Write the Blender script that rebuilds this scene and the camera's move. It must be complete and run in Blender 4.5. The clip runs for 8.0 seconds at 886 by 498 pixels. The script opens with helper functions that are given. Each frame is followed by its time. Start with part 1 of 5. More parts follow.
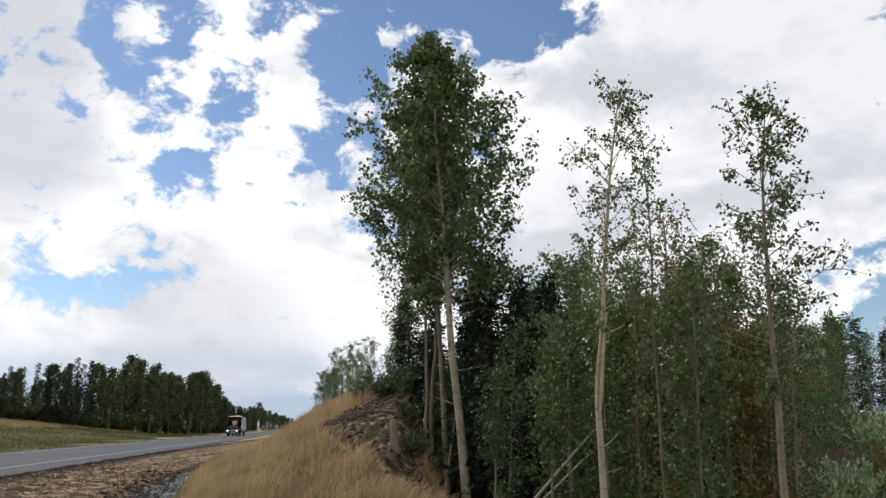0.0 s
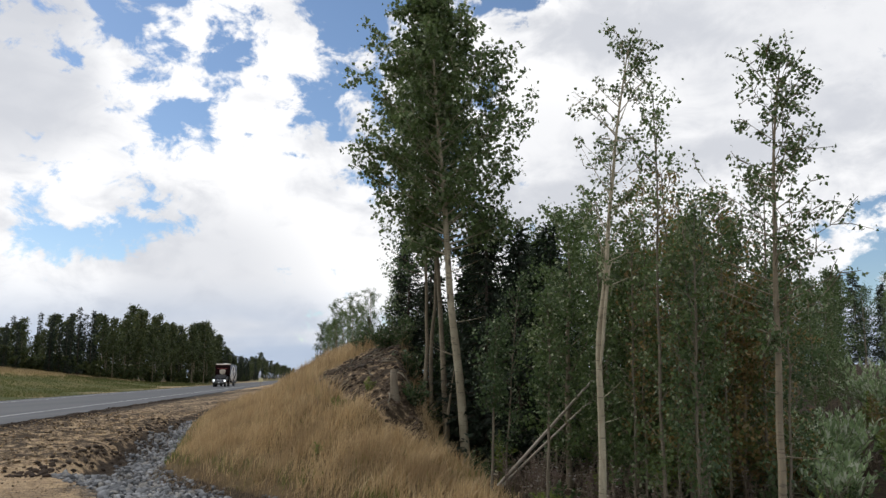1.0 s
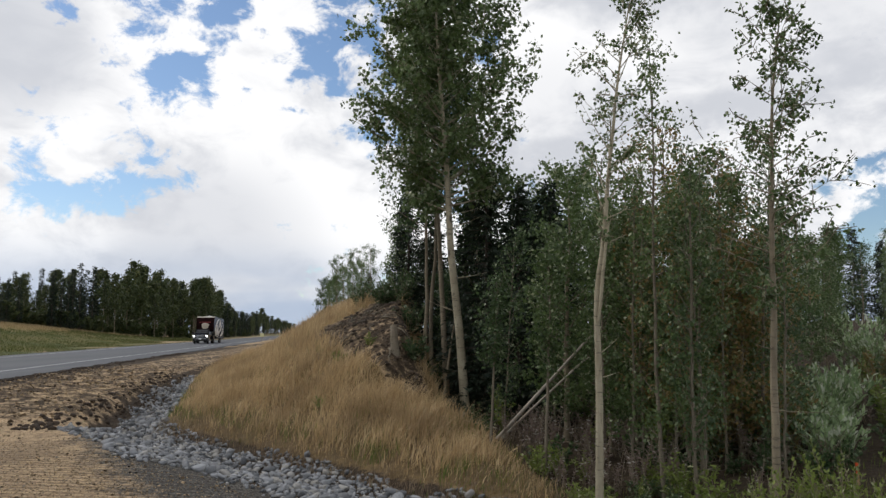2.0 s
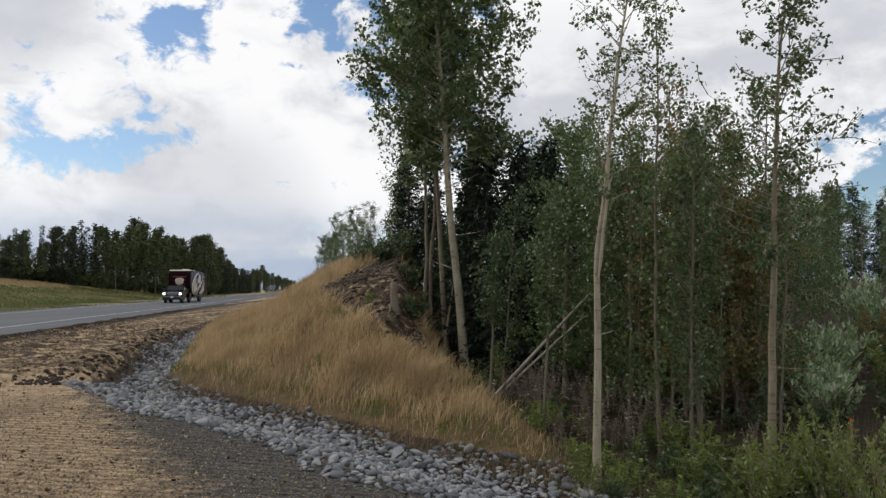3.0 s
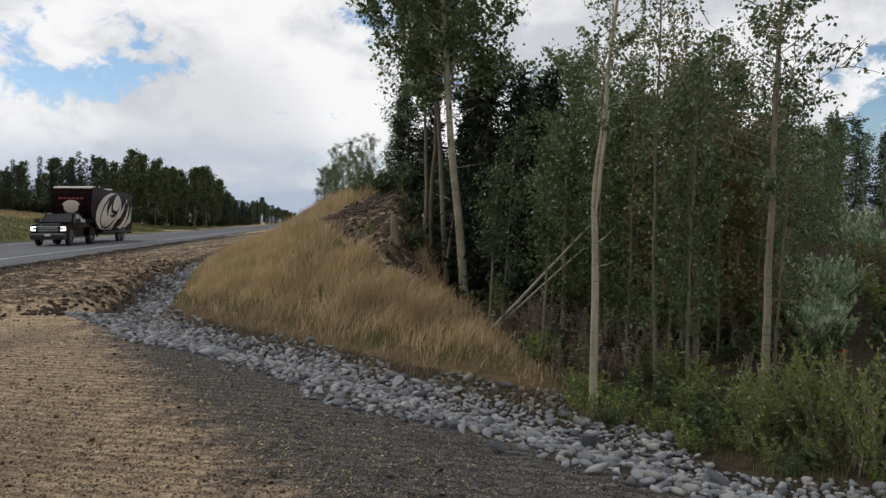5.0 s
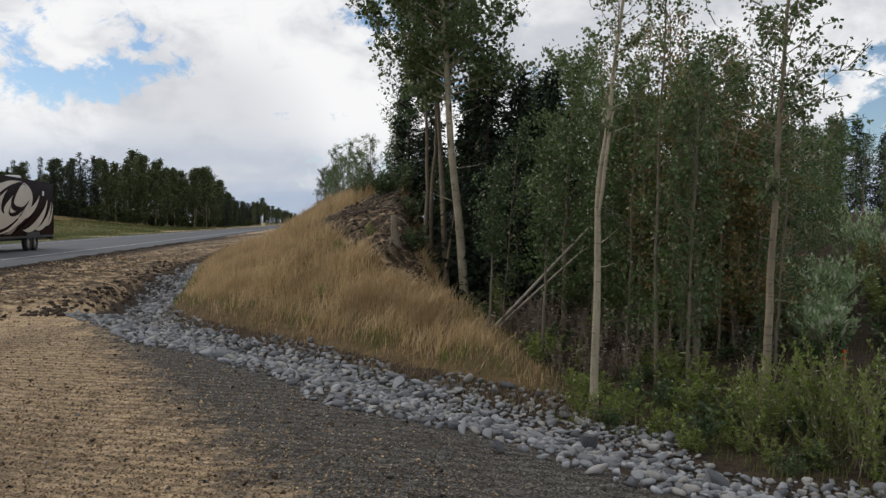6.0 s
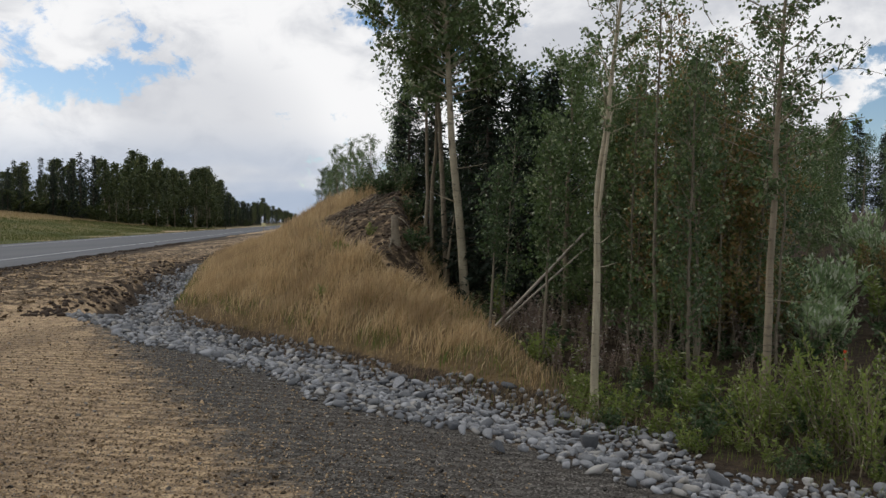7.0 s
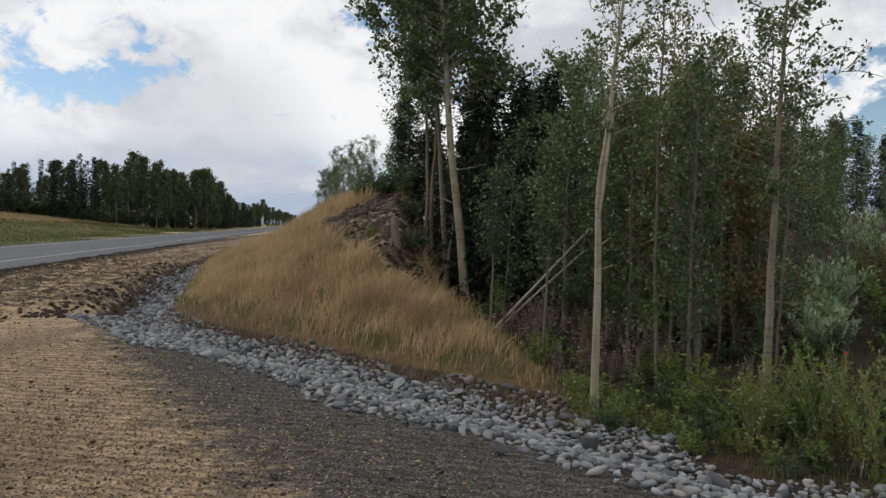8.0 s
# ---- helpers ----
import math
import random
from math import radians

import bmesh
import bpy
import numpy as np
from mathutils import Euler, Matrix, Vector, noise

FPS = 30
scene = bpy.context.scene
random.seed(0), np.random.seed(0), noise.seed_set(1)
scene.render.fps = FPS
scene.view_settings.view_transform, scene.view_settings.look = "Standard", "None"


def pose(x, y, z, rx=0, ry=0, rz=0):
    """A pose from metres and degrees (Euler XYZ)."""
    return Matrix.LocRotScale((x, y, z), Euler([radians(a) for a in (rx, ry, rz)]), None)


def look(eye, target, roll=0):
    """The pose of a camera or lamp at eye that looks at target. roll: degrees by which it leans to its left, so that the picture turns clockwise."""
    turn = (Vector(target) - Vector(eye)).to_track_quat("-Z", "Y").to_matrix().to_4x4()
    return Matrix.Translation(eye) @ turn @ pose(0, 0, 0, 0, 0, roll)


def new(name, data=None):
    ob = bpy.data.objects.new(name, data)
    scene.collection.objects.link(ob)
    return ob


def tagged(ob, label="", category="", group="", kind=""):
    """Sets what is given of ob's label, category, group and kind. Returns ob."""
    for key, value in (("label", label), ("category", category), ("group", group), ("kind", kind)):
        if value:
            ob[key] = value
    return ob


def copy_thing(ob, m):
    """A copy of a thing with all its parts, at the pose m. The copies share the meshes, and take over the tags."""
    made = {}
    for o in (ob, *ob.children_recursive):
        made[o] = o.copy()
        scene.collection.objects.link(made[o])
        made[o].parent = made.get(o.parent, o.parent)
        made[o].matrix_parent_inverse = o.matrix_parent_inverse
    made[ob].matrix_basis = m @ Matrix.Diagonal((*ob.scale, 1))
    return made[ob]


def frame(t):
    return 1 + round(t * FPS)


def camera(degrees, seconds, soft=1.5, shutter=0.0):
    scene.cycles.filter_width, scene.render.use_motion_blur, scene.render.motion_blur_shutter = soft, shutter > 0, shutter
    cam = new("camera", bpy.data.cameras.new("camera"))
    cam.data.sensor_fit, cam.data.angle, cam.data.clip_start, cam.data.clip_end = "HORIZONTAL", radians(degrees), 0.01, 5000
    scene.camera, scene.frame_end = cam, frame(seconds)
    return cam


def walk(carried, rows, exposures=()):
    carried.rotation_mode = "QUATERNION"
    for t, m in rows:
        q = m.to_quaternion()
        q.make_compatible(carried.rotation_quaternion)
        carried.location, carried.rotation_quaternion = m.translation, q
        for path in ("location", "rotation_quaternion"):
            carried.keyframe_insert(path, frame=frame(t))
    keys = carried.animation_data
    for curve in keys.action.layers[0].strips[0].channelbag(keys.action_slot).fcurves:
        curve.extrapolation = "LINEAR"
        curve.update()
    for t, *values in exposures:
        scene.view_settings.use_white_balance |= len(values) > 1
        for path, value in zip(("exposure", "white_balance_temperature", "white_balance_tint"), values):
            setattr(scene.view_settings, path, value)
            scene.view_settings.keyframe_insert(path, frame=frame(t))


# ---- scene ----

# The camera stands on a gravel apron and tilts down; the road runs 9 degrees to the left of its heading.
cam = camera(59.73, 8.0, 1.45)
EYE = (0.0, 0.0, 1.5)
PATH = [(0.0, 0.005, 12.957, 0.445), (0.5, -0.036, 11.328, 0.30), (1.0, -0.04, 9.406, 0.23), (1.5, -0.052, 7.477, 0.22),
        (1.7, -0.055, 6.96, 0.20), (2.8, -0.066, 3.66, 0.08), (3.0, -0.068, 3.004, 0.055), (3.5, -0.064, 1.12, -0.05),
        (4.0, -0.053, -0.877, -0.078), (4.4, -0.07, -1.96, -0.07), (4.7, -0.07, -2.03, -0.06), (5.8, -0.055, -1.98, -0.03), (6.5, -0.02, -1.97, -0.02),
        (7.0, -0.019, -1.962, -0.032), (7.5, -0.037, -1.896, -0.027), (8.0, -0.009, -1.863, -0.032)]
walk(cam, [(t, pose(*EYE, 90 + pitch, roll, yaw)) for t, yaw, pitch, roll in PATH],
     exposures=[(0.0, 0.13), (1.5, 0.08), (4.5, -0.07), (8.0, -0.07)])

ROAD_YAW = 9.0
D = Vector((-math.sin(radians(ROAD_YAW)), math.cos(radians(ROAD_YAW)), 0))   # along the road, away
N = Vector((-D.y, D.x, 0))                                                   # to the left of it
SUN_AZ, SUN_EL = -62.0, 42.0


# ---------------------------------------------------------------- world and sun
def make_world():
    w = bpy.data.worlds.new("sky")
    scene.world = w
    w.use_nodes = True
    nt = w.node_tree
    nt.nodes.clear()
    nd, ln = nt.nodes.new, nt.links.new

    def math_node(op, a, b=None, clamp=False):
        n = nd("ShaderNodeMath")
        n.operation, n.use_clamp = op, clamp
        for k, v in enumerate((a, b)):
            if v is None:
                continue
            if isinstance(v, (int, float)):
                n.inputs[k].default_value = v
            else:
                ln(v, n.inputs[k])
        return n.outputs[0]

    def ramp(v, a, b, lo=0.0, hi=1.0):
        n = nd("ShaderNodeMapRange")
        n.interpolation_type = "SMOOTHSTEP"
        ln(v, n.inputs[0])
        for k, x in zip((1, 2, 3, 4), (a, b, lo, hi)):
            n.inputs[k].default_value = x
        return n.outputs[0]

    def mix(f, a, b):
        n = nd("ShaderNodeMix")
        n.data_type = "RGBA"
        if isinstance(f, (int, float)):
            n.inputs[0].default_value = f
        else:
            ln(f, n.inputs[0])
        for k, v in ((6, a), (7, b)):
            if isinstance(v, tuple):
                n.inputs[k].default_value = (*v, 1)
            else:
                ln(v, n.inputs[k])
        return n.outputs[2]

    tc = nd("ShaderNodeTexCoord")
    way = tc.outputs["Generated"]
    sep = nd("ShaderNodeSeparateXYZ")
    ln(way, sep.inputs[0])
    up = sep.outputs[2]
    den = math_node("ADD", math_node("MAXIMUM", up, 0.0), 0.16)
    layer = nd("ShaderNodeCombineXYZ")
    ln(math_node("DIVIDE", sep.outputs[0], den), layer.inputs[0])
    ln(math_node("DIVIDE", sep.outputs[1], den), layer.inputs[1])

    def fbm(scale, detail, rough, off, distortion=0.0):
        m = nd("ShaderNodeMapping")
        ln(layer.outputs[0], m.inputs[0])
        m.inputs[1].default_value = off
        n = nd("ShaderNodeTexNoise")
        ln(m.outputs[0], n.inputs["Vector"])
        for k, v in (("Scale", scale), ("Detail", detail), ("Roughness", rough), ("Distortion", distortion)):
            n.inputs[k].default_value = v
        return n.outputs[0]

    def puff(scale, detail, rough, off, flat=1.0, distortion=0.0):
        m = nd("ShaderNodeMapping")
        ln(way, m.inputs[0])
        m.inputs[1].default_value = off
        m.inputs[3].default_value = (1, 1, flat)
        n = nd("ShaderNodeTexNoise")
        ln(m.outputs[0], n.inputs["Vector"])
        for k, v in (("Scale", scale), ("Detail", detail), ("Roughness", rough), ("Distortion", distortion)):
            n.inputs[k].default_value = v
        return n.outputs[0]

    # thin places in the cloud layer: azimuth, elevation, radius, depth
    gaps = ((-23.2, 26.6, 4.6, 0.15), (-24.8, 24.3, 3.6, 0.13), (-14.6, 28.0, 3.4, 0.13), (-8.4, 28.7, 4.2, 0.15), (-7.9, 26.0, 4.0, 0.16),
            (-6.3, 23.4, 3.8, 0.14), (-2.9, 28.8, 5.0, 0.17), (1.7, 29.6, 5.6, 0.18), (5.3, 29.0, 5.2, 0.17), (9.0, 29.2, 4.2, 0.15), (11.7, 30.4, 4.2, 0.15),
            (-19.4, 24.9, 3.8, 0.11), (-24.8, 19.9, 3.2, 0.09), (-22.1, 19.5, 3.2, 0.09), (-19.0, 17.4, 3.0, 0.11), (-9.8, 17.9, 3.6, 0.15),
            (-12.3, 17.2, 3.0, 0.13), (-6.4, 20.2, 3.8, 0.15), (-19.2, 10.9, 2.3, 0.17), (-21.4, 10.3, 2.3, 0.17), (-23.8, 9.6, 2.4, 0.17), (-26.2, 8.8, 2.3, 0.15),
            (-29.7, 10.2, 3.4, 0.12), (29.3, 8.4, 6.0, 0.17), (30.5, 5.2, 5.0, 0.15), (1.7, 35.0, 7.0, 0.18), (-8.6, 34.0, 7.0, 0.16),
            (-21.7, 33.0, 8.0, 0.15), (-15.9, 21.8, 3.4, 0.09), (9.0, 9.0, 5.0, 0.06),
            (18.0, 17.0, 19.0, -0.20), (14.0, 24.0, 9.0, -0.12), (-11.0, 11.0, 8.0, -0.18), (-16.0, 14.5, 6.0, -0.12), (-29.0, 15.0, 7.0, -0.12), (-20.0, 4.0, 8.0, -0.15))
    thin = 0.0
    for az, el, r, depth in gaps:
        a, e = radians(az), radians(el)
        dot = nd("ShaderNodeVectorMath")
        dot.operation = "DOT_PRODUCT"
        ln(way, dot.inputs[0])
        dot.inputs[1].default_value = (math.sin(a) * math.cos(e), math.cos(a) * math.cos(e), math.sin(e))
        g = ramp(dot.outputs["Value"], math.cos(radians(r)), 1.0, 0.0, depth)
        thin = g if isinstance(thin, float) else math_node("ADD", thin, g)
    lumpy = math_node("ADD", math_node("MULTIPLY", puff(6.0, 3.0, 0.5, (3.1, 1.7, 0.4), 1.6), 0.22), math_node("MULTIPLY", puff(17.0, 9.0, 0.62, (1.1, 5.7, 2.4), 1.35, 0.25), 0.78))
    cover = math_node("SUBTRACT", math_node("ADD", math_node("MULTIPLY", lumpy, 1.35), -0.095), math_node("MULTIPLY", thin, 0.76))
    cover = math_node("ADD", cover, ramp(up, 0.03, 0.13, 0.16, 0.0))
    mask = ramp(cover, 0.425, 0.555)
    shade = ramp(math_node("ADD", math_node("MULTIPLY", puff(4.2, 4.0, 0.5, (7.3, 2.2, 0.0), 2.2), 0.62), math_node("MULTIPLY", puff(13.0, 6.0, 0.6, (2.3, 9.2, 0.0), 1.5, 0.4), 0.38)), 0.38, 0.58)
    # thick grey places, in the same terms
    for az, el, r, depth in ((-31.0, 28.0, 8.0, 0.8), (-30.0, 19.0, 6.5, 0.75), (-16.0, 5.0, 9.0, 0.5), (27.0, 27.0, 15.0, 0.45), (-18.0, 6.0, 7.0, 0.35), (8.0, 14.0, 8.0, 0.3)):
        a, e = radians(az), radians(el)
        dot = nd("ShaderNodeVectorMath")
        dot.operation = "DOT_PRODUCT"
        ln(way, dot.inputs[0])
        dot.inputs[1].default_value = (math.sin(a) * math.cos(e), math.cos(a) * math.cos(e), math.sin(e))
        shade = math_node("MULTIPLY", shade, ramp(dot.outputs["Value"], math.cos(radians(r)), math.cos(radians(r * 0.4)), 1.0, 1.0 - depth))
    white, grey = (0.985, 0.985, 0.995), (0.62, 0.64, 0.69)
    cloud = mix(shade, grey, white)
    low = ramp(up, 0.03, 0.135, 0.85, 0.0)
    bank = ramp(fbm(0.5, 4.0, 0.5, (1.2, 4.0, 0.0)), 0.28, 0.55)
    cloud = mix(math_node("MULTIPLY", low, bank), cloud, (0.40, 0.49, 0.64))
    sky = nd("ShaderNodeTexSky")
    sky.sky_type, sky.sun_disc = "NISHITA", False
    sky.ozone_density, sky.dust_density = 3.0, 0.3
    sky.sun_elevation, sky.sun_rotation = radians(SUN_EL), radians(SUN_AZ)
    dim = nd("ShaderNodeVectorMath")
    dim.operation = "SCALE"
    ln(sky.outputs[0], dim.inputs[0])
    dim.inputs["Scale"].default_value = 0.108
    final = mix(mask, dim.outputs[0], cloud)
    bg = nd("ShaderNodeBackground")
    ln(final, bg.inputs[0])
    bg.inputs[1].default_value = 1.0
    out = nd("ShaderNodeOutputWorld")
    ln(bg.outputs[0], out.inputs[0])


make_world()
sun_data = bpy.data.lights.new("sun", "SUN")
sun_data.energy, sun_data.angle, sun_data.color = 0.9, radians(14), (1.0, 0.93, 0.82)
sun = new("sun", sun_data)
_a, _e = radians(SUN_AZ), radians(SUN_EL)
sun.matrix_world = look((30 * math.sin(_a) * math.cos(_e), 30 * math.cos(_a) * math.cos(_e), 30 * math.sin(_e)), (0, 0, 0))


# ---------------------------------------------------------------- materials
class Nodes:
    """A small builder for node materials."""

    def __init__(self, name):
        self.mat = bpy.data.materials.new(name)
        self.mat.use_nodes = True
        self.nt = self.mat.node_tree
        self.bsdf = self.nt.nodes["Principled BSDF"]
        self.out = self.nt.nodes["Material Output"]
        self.coord = self.nt.nodes.new("ShaderNodeTexCoord").outputs["Object"]

    def node(self, kind):
        return self.nt.nodes.new(kind)

    def put(self, v, socket):
        if isinstance(v, tuple):
            socket.default_value = (*v, 1) if len(v) == 3 and socket.type == "RGBA" else v
        elif isinstance(v, (int, float)):
            socket.default_value = v
        else:
            self.nt.links.new(v, socket)

    def noise(self, scale, detail=4.0, rough=0.55, stretch=(1, 1, 1), distortion=0.0, vec=None):
        m = self.node("ShaderNodeMapping")
        self.put(vec or self.coord, m.inputs[0])
        m.inputs[3].default_value = stretch
        n = self.node("ShaderNodeTexNoise")
        self.put(m.outputs[0], n.inputs["Vector"])
        for k, v in (("Scale", scale), ("Detail", detail), ("Roughness", rough), ("Distortion", distortion)):
            n.inputs[k].default_value = v
        return n.outputs[0]

    def voronoi(self, scale, feature="F1", stretch=(1, 1, 1)):
        m = self.node("ShaderNodeMapping")
        self.put(self.coord, m.inputs[0])
        m.inputs[3].default_value = stretch
        n = self.node("ShaderNodeTexVoronoi")
        n.feature = feature
        self.put(m.outputs[0], n.inputs["Vector"])
        n.inputs["Scale"].default_value = scale
        return n

    def ramp(self, v, a, b, lo=0.0, hi=1.0):
        n = self.node("ShaderNodeMapRange")
        n.interpolation_type = "SMOOTHSTEP"
        self.put(v, n.inputs[0])
        for k, x in zip((1, 2, 3, 4), (a, b, lo, hi)):
            n.inputs[k].default_value = x
        return n.outputs[0]

    def mix(self, f, a, b, blend="MIX"):
        n = self.node("ShaderNodeMix")
        n.data_type, n.blend_type = "RGBA", blend
        self.put(f, n.inputs[0])
        self.put(a, n.inputs[6])
        self.put(b, n.inputs[7])
        return n.outputs[2]

    def calc(self, op, a, b=0.0):
        n = self.node("ShaderNodeMath")
        n.operation = op
        self.put(a, n.inputs[0])
        self.put(b, n.inputs[1])
        return n.outputs[0]

    def island(self):
        return self.node("ShaderNodeNewGeometry").outputs["Random Per Island"]

    def each(self):
        return self.node("ShaderNodeObjectInfo").outputs["Random"]

    def bump(self, height, strength=0.4, distance=0.02):
        n = self.node("ShaderNodeBump")
        n.inputs["Strength"].default_value, n.inputs["Distance"].default_value = strength, distance
        self.put(height, n.inputs["Height"])
        self.put(n.outputs[0], self.bsdf.inputs["Normal"])

    def done(self, colour, rough=0.7, metal=0.0, spec=0.4):
        self.put(colour, self.bsdf.inputs["Base Color"])
        self.put(rough, self.bsdf.inputs["Roughness"])
        self.put(metal, self.bsdf.inputs["Metallic"])
        self.bsdf.inputs["Specular IOR Level"].default_value = spec
        return self.mat


def leaf_material(name, dark, light, odd, odd_share=0.06, through_share=0.42, rough=0.45):
    m = Nodes(name)
    r = m.island()
    base = m.mix(m.calc("ADD", m.calc("MULTIPLY", r, 0.72), m.calc("MULTIPLY", m.each(), 0.34)), dark, light)
    base = m.mix(m.ramp(m.noise(0.9, 3.0), 0.4, 0.62, 0.0, 0.45), base, light)
    base = m.mix(m.ramp(m.calc("FRACT", m.calc("MULTIPLY", r, 37.7)), 1.0 - odd_share, 1.0 - odd_share + 0.01), base, odd)
    base = m.mix(m.ramp(m.each(), 0.0, 1.0, 0.0, 0.05), base, odd)
    m.done(base, rough, 0.0, 0.35)
    tr = m.node("ShaderNodeBsdfTranslucent")
    m.put(base, tr.inputs[0])
    sh = m.node("ShaderNodeMixShader")
    sh.inputs[0].default_value = through_share
    m.put(m.bsdf.outputs[0], sh.inputs[1])
    m.put(tr.outputs[0], sh.inputs[2])
    m.put(sh.outputs[0], m.out.inputs[0])
    return m.mat


def bark_material(name, pale, mid, dark, knots=0.62):
    m = Nodes(name)
    rings = m.noise(6.0, 4.0, 0.6, (1.2, 1.2, 7.0))
    blotch = m.noise(2.2, 4.0, 0.6, (1, 1, 0.6))
    c = m.mix(m.ramp(blotch, 0.35, 0.7), pale, mid)
    c = m.mix(m.ramp(m.noise(14.0, 5.0, 0.7, (1.6, 1.6, 0.35)), 0.48, 0.66, 0.0, 0.6), c, mid)
    c = m.mix(m.ramp(rings, knots, knots + 0.10, 0.0, 0.62), c, dark)
    c = m.mix(m.ramp(m.noise(1.3, 2.0, 0.5, (3, 3, 1.4)), 0.66, 0.74, 0.0, 0.8), c, dark)
    m.bump(rings, 0.35, 0.01)
    return m.done(c, 0.8)


def plain_material(name, a, b, scale=8.0, rough=0.6, metal=0.0, bump=0.0, spec=0.4, ior=1.5):
    m = Nodes(name)
    m.bsdf.inputs["IOR"].default_value = ior
    n = m.noise(scale, 5.0, 0.6)
    c = m.mix(m.ramp(n, 0.3, 0.7), a, b)
    if bump:
        m.bump(n, bump, 0.01)
    return m.done(c, rough, metal, spec)


def crumb_material(name, dark, light):
    m = Nodes(name)
    r = m.island()
    c = m.mix(m.ramp(r, 0.1, 1.0), dark, light)
    c = m.mix(m.ramp(m.noise(60.0, 3.0, 0.6), 0.45, 0.7, 0.0, 0.5), c, dark)
    return m.done(c, 0.93, 0.0, 0.2)


def glow_material(name, colour, strength):
    m = Nodes(name)
    m.done(colour, 0.2)
    m.put(colour, m.bsdf.inputs["Emission Color"])
    m.bsdf.inputs["Emission Strength"].default_value = strength
    return m.mat


def ground_material():
    """Four kinds of ground, mixed by the sheet's 'zone' attribute: r gravel, g leaf litter and dark soil, also the
    shade painted between the ditch stones, b grass thatch, none: sandy dirt.
    """
    m = Nodes("ground_soil")
    at = m.node("ShaderNodeAttribute")
    at.attribute_name = "zone"
    sep = m.node("ShaderNodeSeparateColor")
    m.put(at.outputs["Color"], sep.inputs[0])
    mid, fine = m.noise(3.0, 5.0, 0.65), m.noise(48.0, 4.0, 0.75)
    grit = m.voronoi(62.0)
    speck = m.voronoi(120.0)
    clod = m.noise(11.0, 6.0, 0.75)
    turn = m.node("ShaderNodeMapping")
    m.put(m.coord, turn.inputs[0])
    turn.inputs[2].default_value = (0, 0, radians(14))
    tread = m.node("ShaderNodeTexWave")
    tread.wave_type, tread.bands_direction = "BANDS", "Y"
    m.put(turn.outputs[0], tread.inputs["Vector"])
    for k, v in (("Scale", 2.5), ("Distortion", 5.0), ("Detail", 4.0), ("Detail Scale", 1.6), ("Detail Roughness", 0.7)):
        tread.inputs[k].default_value = v
    place = m.node("ShaderNodeSeparateXYZ")
    m.put(m.coord, place.inputs[0])
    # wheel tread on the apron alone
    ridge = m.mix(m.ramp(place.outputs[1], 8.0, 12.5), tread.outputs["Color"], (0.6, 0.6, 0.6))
    sand = m.mix(m.ramp(mid, 0.35, 0.65), (0.66, 0.485, 0.295), (0.47, 0.34, 0.21))
    sand = m.mix(m.ramp(clod, 0.50, 0.66, 0.0, 0.68), sand, (0.10, 0.072, 0.05))
    sand = m.mix(m.ramp(grit.outputs["Color"], 0.60, 0.9, 0.0, 0.5), sand, (0.11, 0.08, 0.055))
    # Tread hollows are darkened here and in the gravel: their shade put into colour.
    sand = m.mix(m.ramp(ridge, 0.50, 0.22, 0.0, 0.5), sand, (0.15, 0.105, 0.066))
    sand = m.mix(m.ramp(m.noise(0.5, 5.0, 0.65, (1.6, 0.7, 1.0)), 0.50, 0.64, 0.0, 0.36), sand, (0.12, 0.088, 0.062))
    gravel = m.mix(m.ramp(grit.outputs["Color"], 0.15, 0.9), (0.042, 0.038, 0.033), (0.20, 0.186, 0.166))
    gravel = m.mix(m.ramp(speck.outputs["Color"], 0.70, 0.92, 0.0, 0.7), gravel, (0.34, 0.32, 0.28))
    gravel = m.mix(m.ramp(mid, 0.45, 0.7, 0.0, 0.5), gravel, (0.060, 0.050, 0.040))
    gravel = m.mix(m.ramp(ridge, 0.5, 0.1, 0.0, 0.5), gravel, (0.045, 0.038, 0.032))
    litter_and_gap_shade = m.mix(m.ramp(clod, 0.3, 0.7), (0.030, 0.022, 0.015), (0.095, 0.068, 0.045))
    thatch = m.mix(m.ramp(clod, 0.3, 0.7), (0.12, 0.085, 0.045), (0.26, 0.18, 0.085))
    green = m.mix(m.ramp(m.noise(0.12, 5.0, 0.65), 0.40, 0.58), (0.075, 0.092, 0.028), (0.16, 0.14, 0.055))
    edge = m.calc("MULTIPLY", m.calc("SUBTRACT", mid, 0.5), 0.9)
    fine_edge = m.calc("ADD", edge, m.calc("MULTIPLY", m.calc("SUBTRACT", clod, 0.5), 0.7))
    c = m.mix(m.ramp(m.calc("ADD", sep.outputs[0], fine_edge), 0.30, 0.72), sand, gravel)
    c = m.mix(m.ramp(m.calc("ADD", sep.outputs[1], fine_edge), 0.35, 0.65), c, litter_and_gap_shade)
    c = m.mix(m.ramp(m.calc("ADD", sep.outputs[2], fine_edge), 0.35, 0.65), c, thatch)
    green = m.mix(m.ramp(at.outputs["Alpha"], 0.76, 0.98), green, m.mix(m.ramp(mid, 0.35, 0.65), (0.27, 0.195, 0.095), (0.36, 0.265, 0.135)))
    c = m.mix(m.ramp(at.outputs["Alpha"], 0.3, 0.7), c, green)
    h = m.calc("ADD", m.calc("MULTIPLY", fine, 0.30), m.calc("MULTIPLY", clod, 0.8))
    h = m.calc("ADD", h, m.calc("MULTIPLY", ridge, 0.45))
    h = m.calc("ADD", h, m.calc("MULTIPLY", grit.outputs["Distance"], 0.3))
    m.bump(h, 1.0, 0.06)
    return m.done(c, 0.92, 0.0, 0.2)


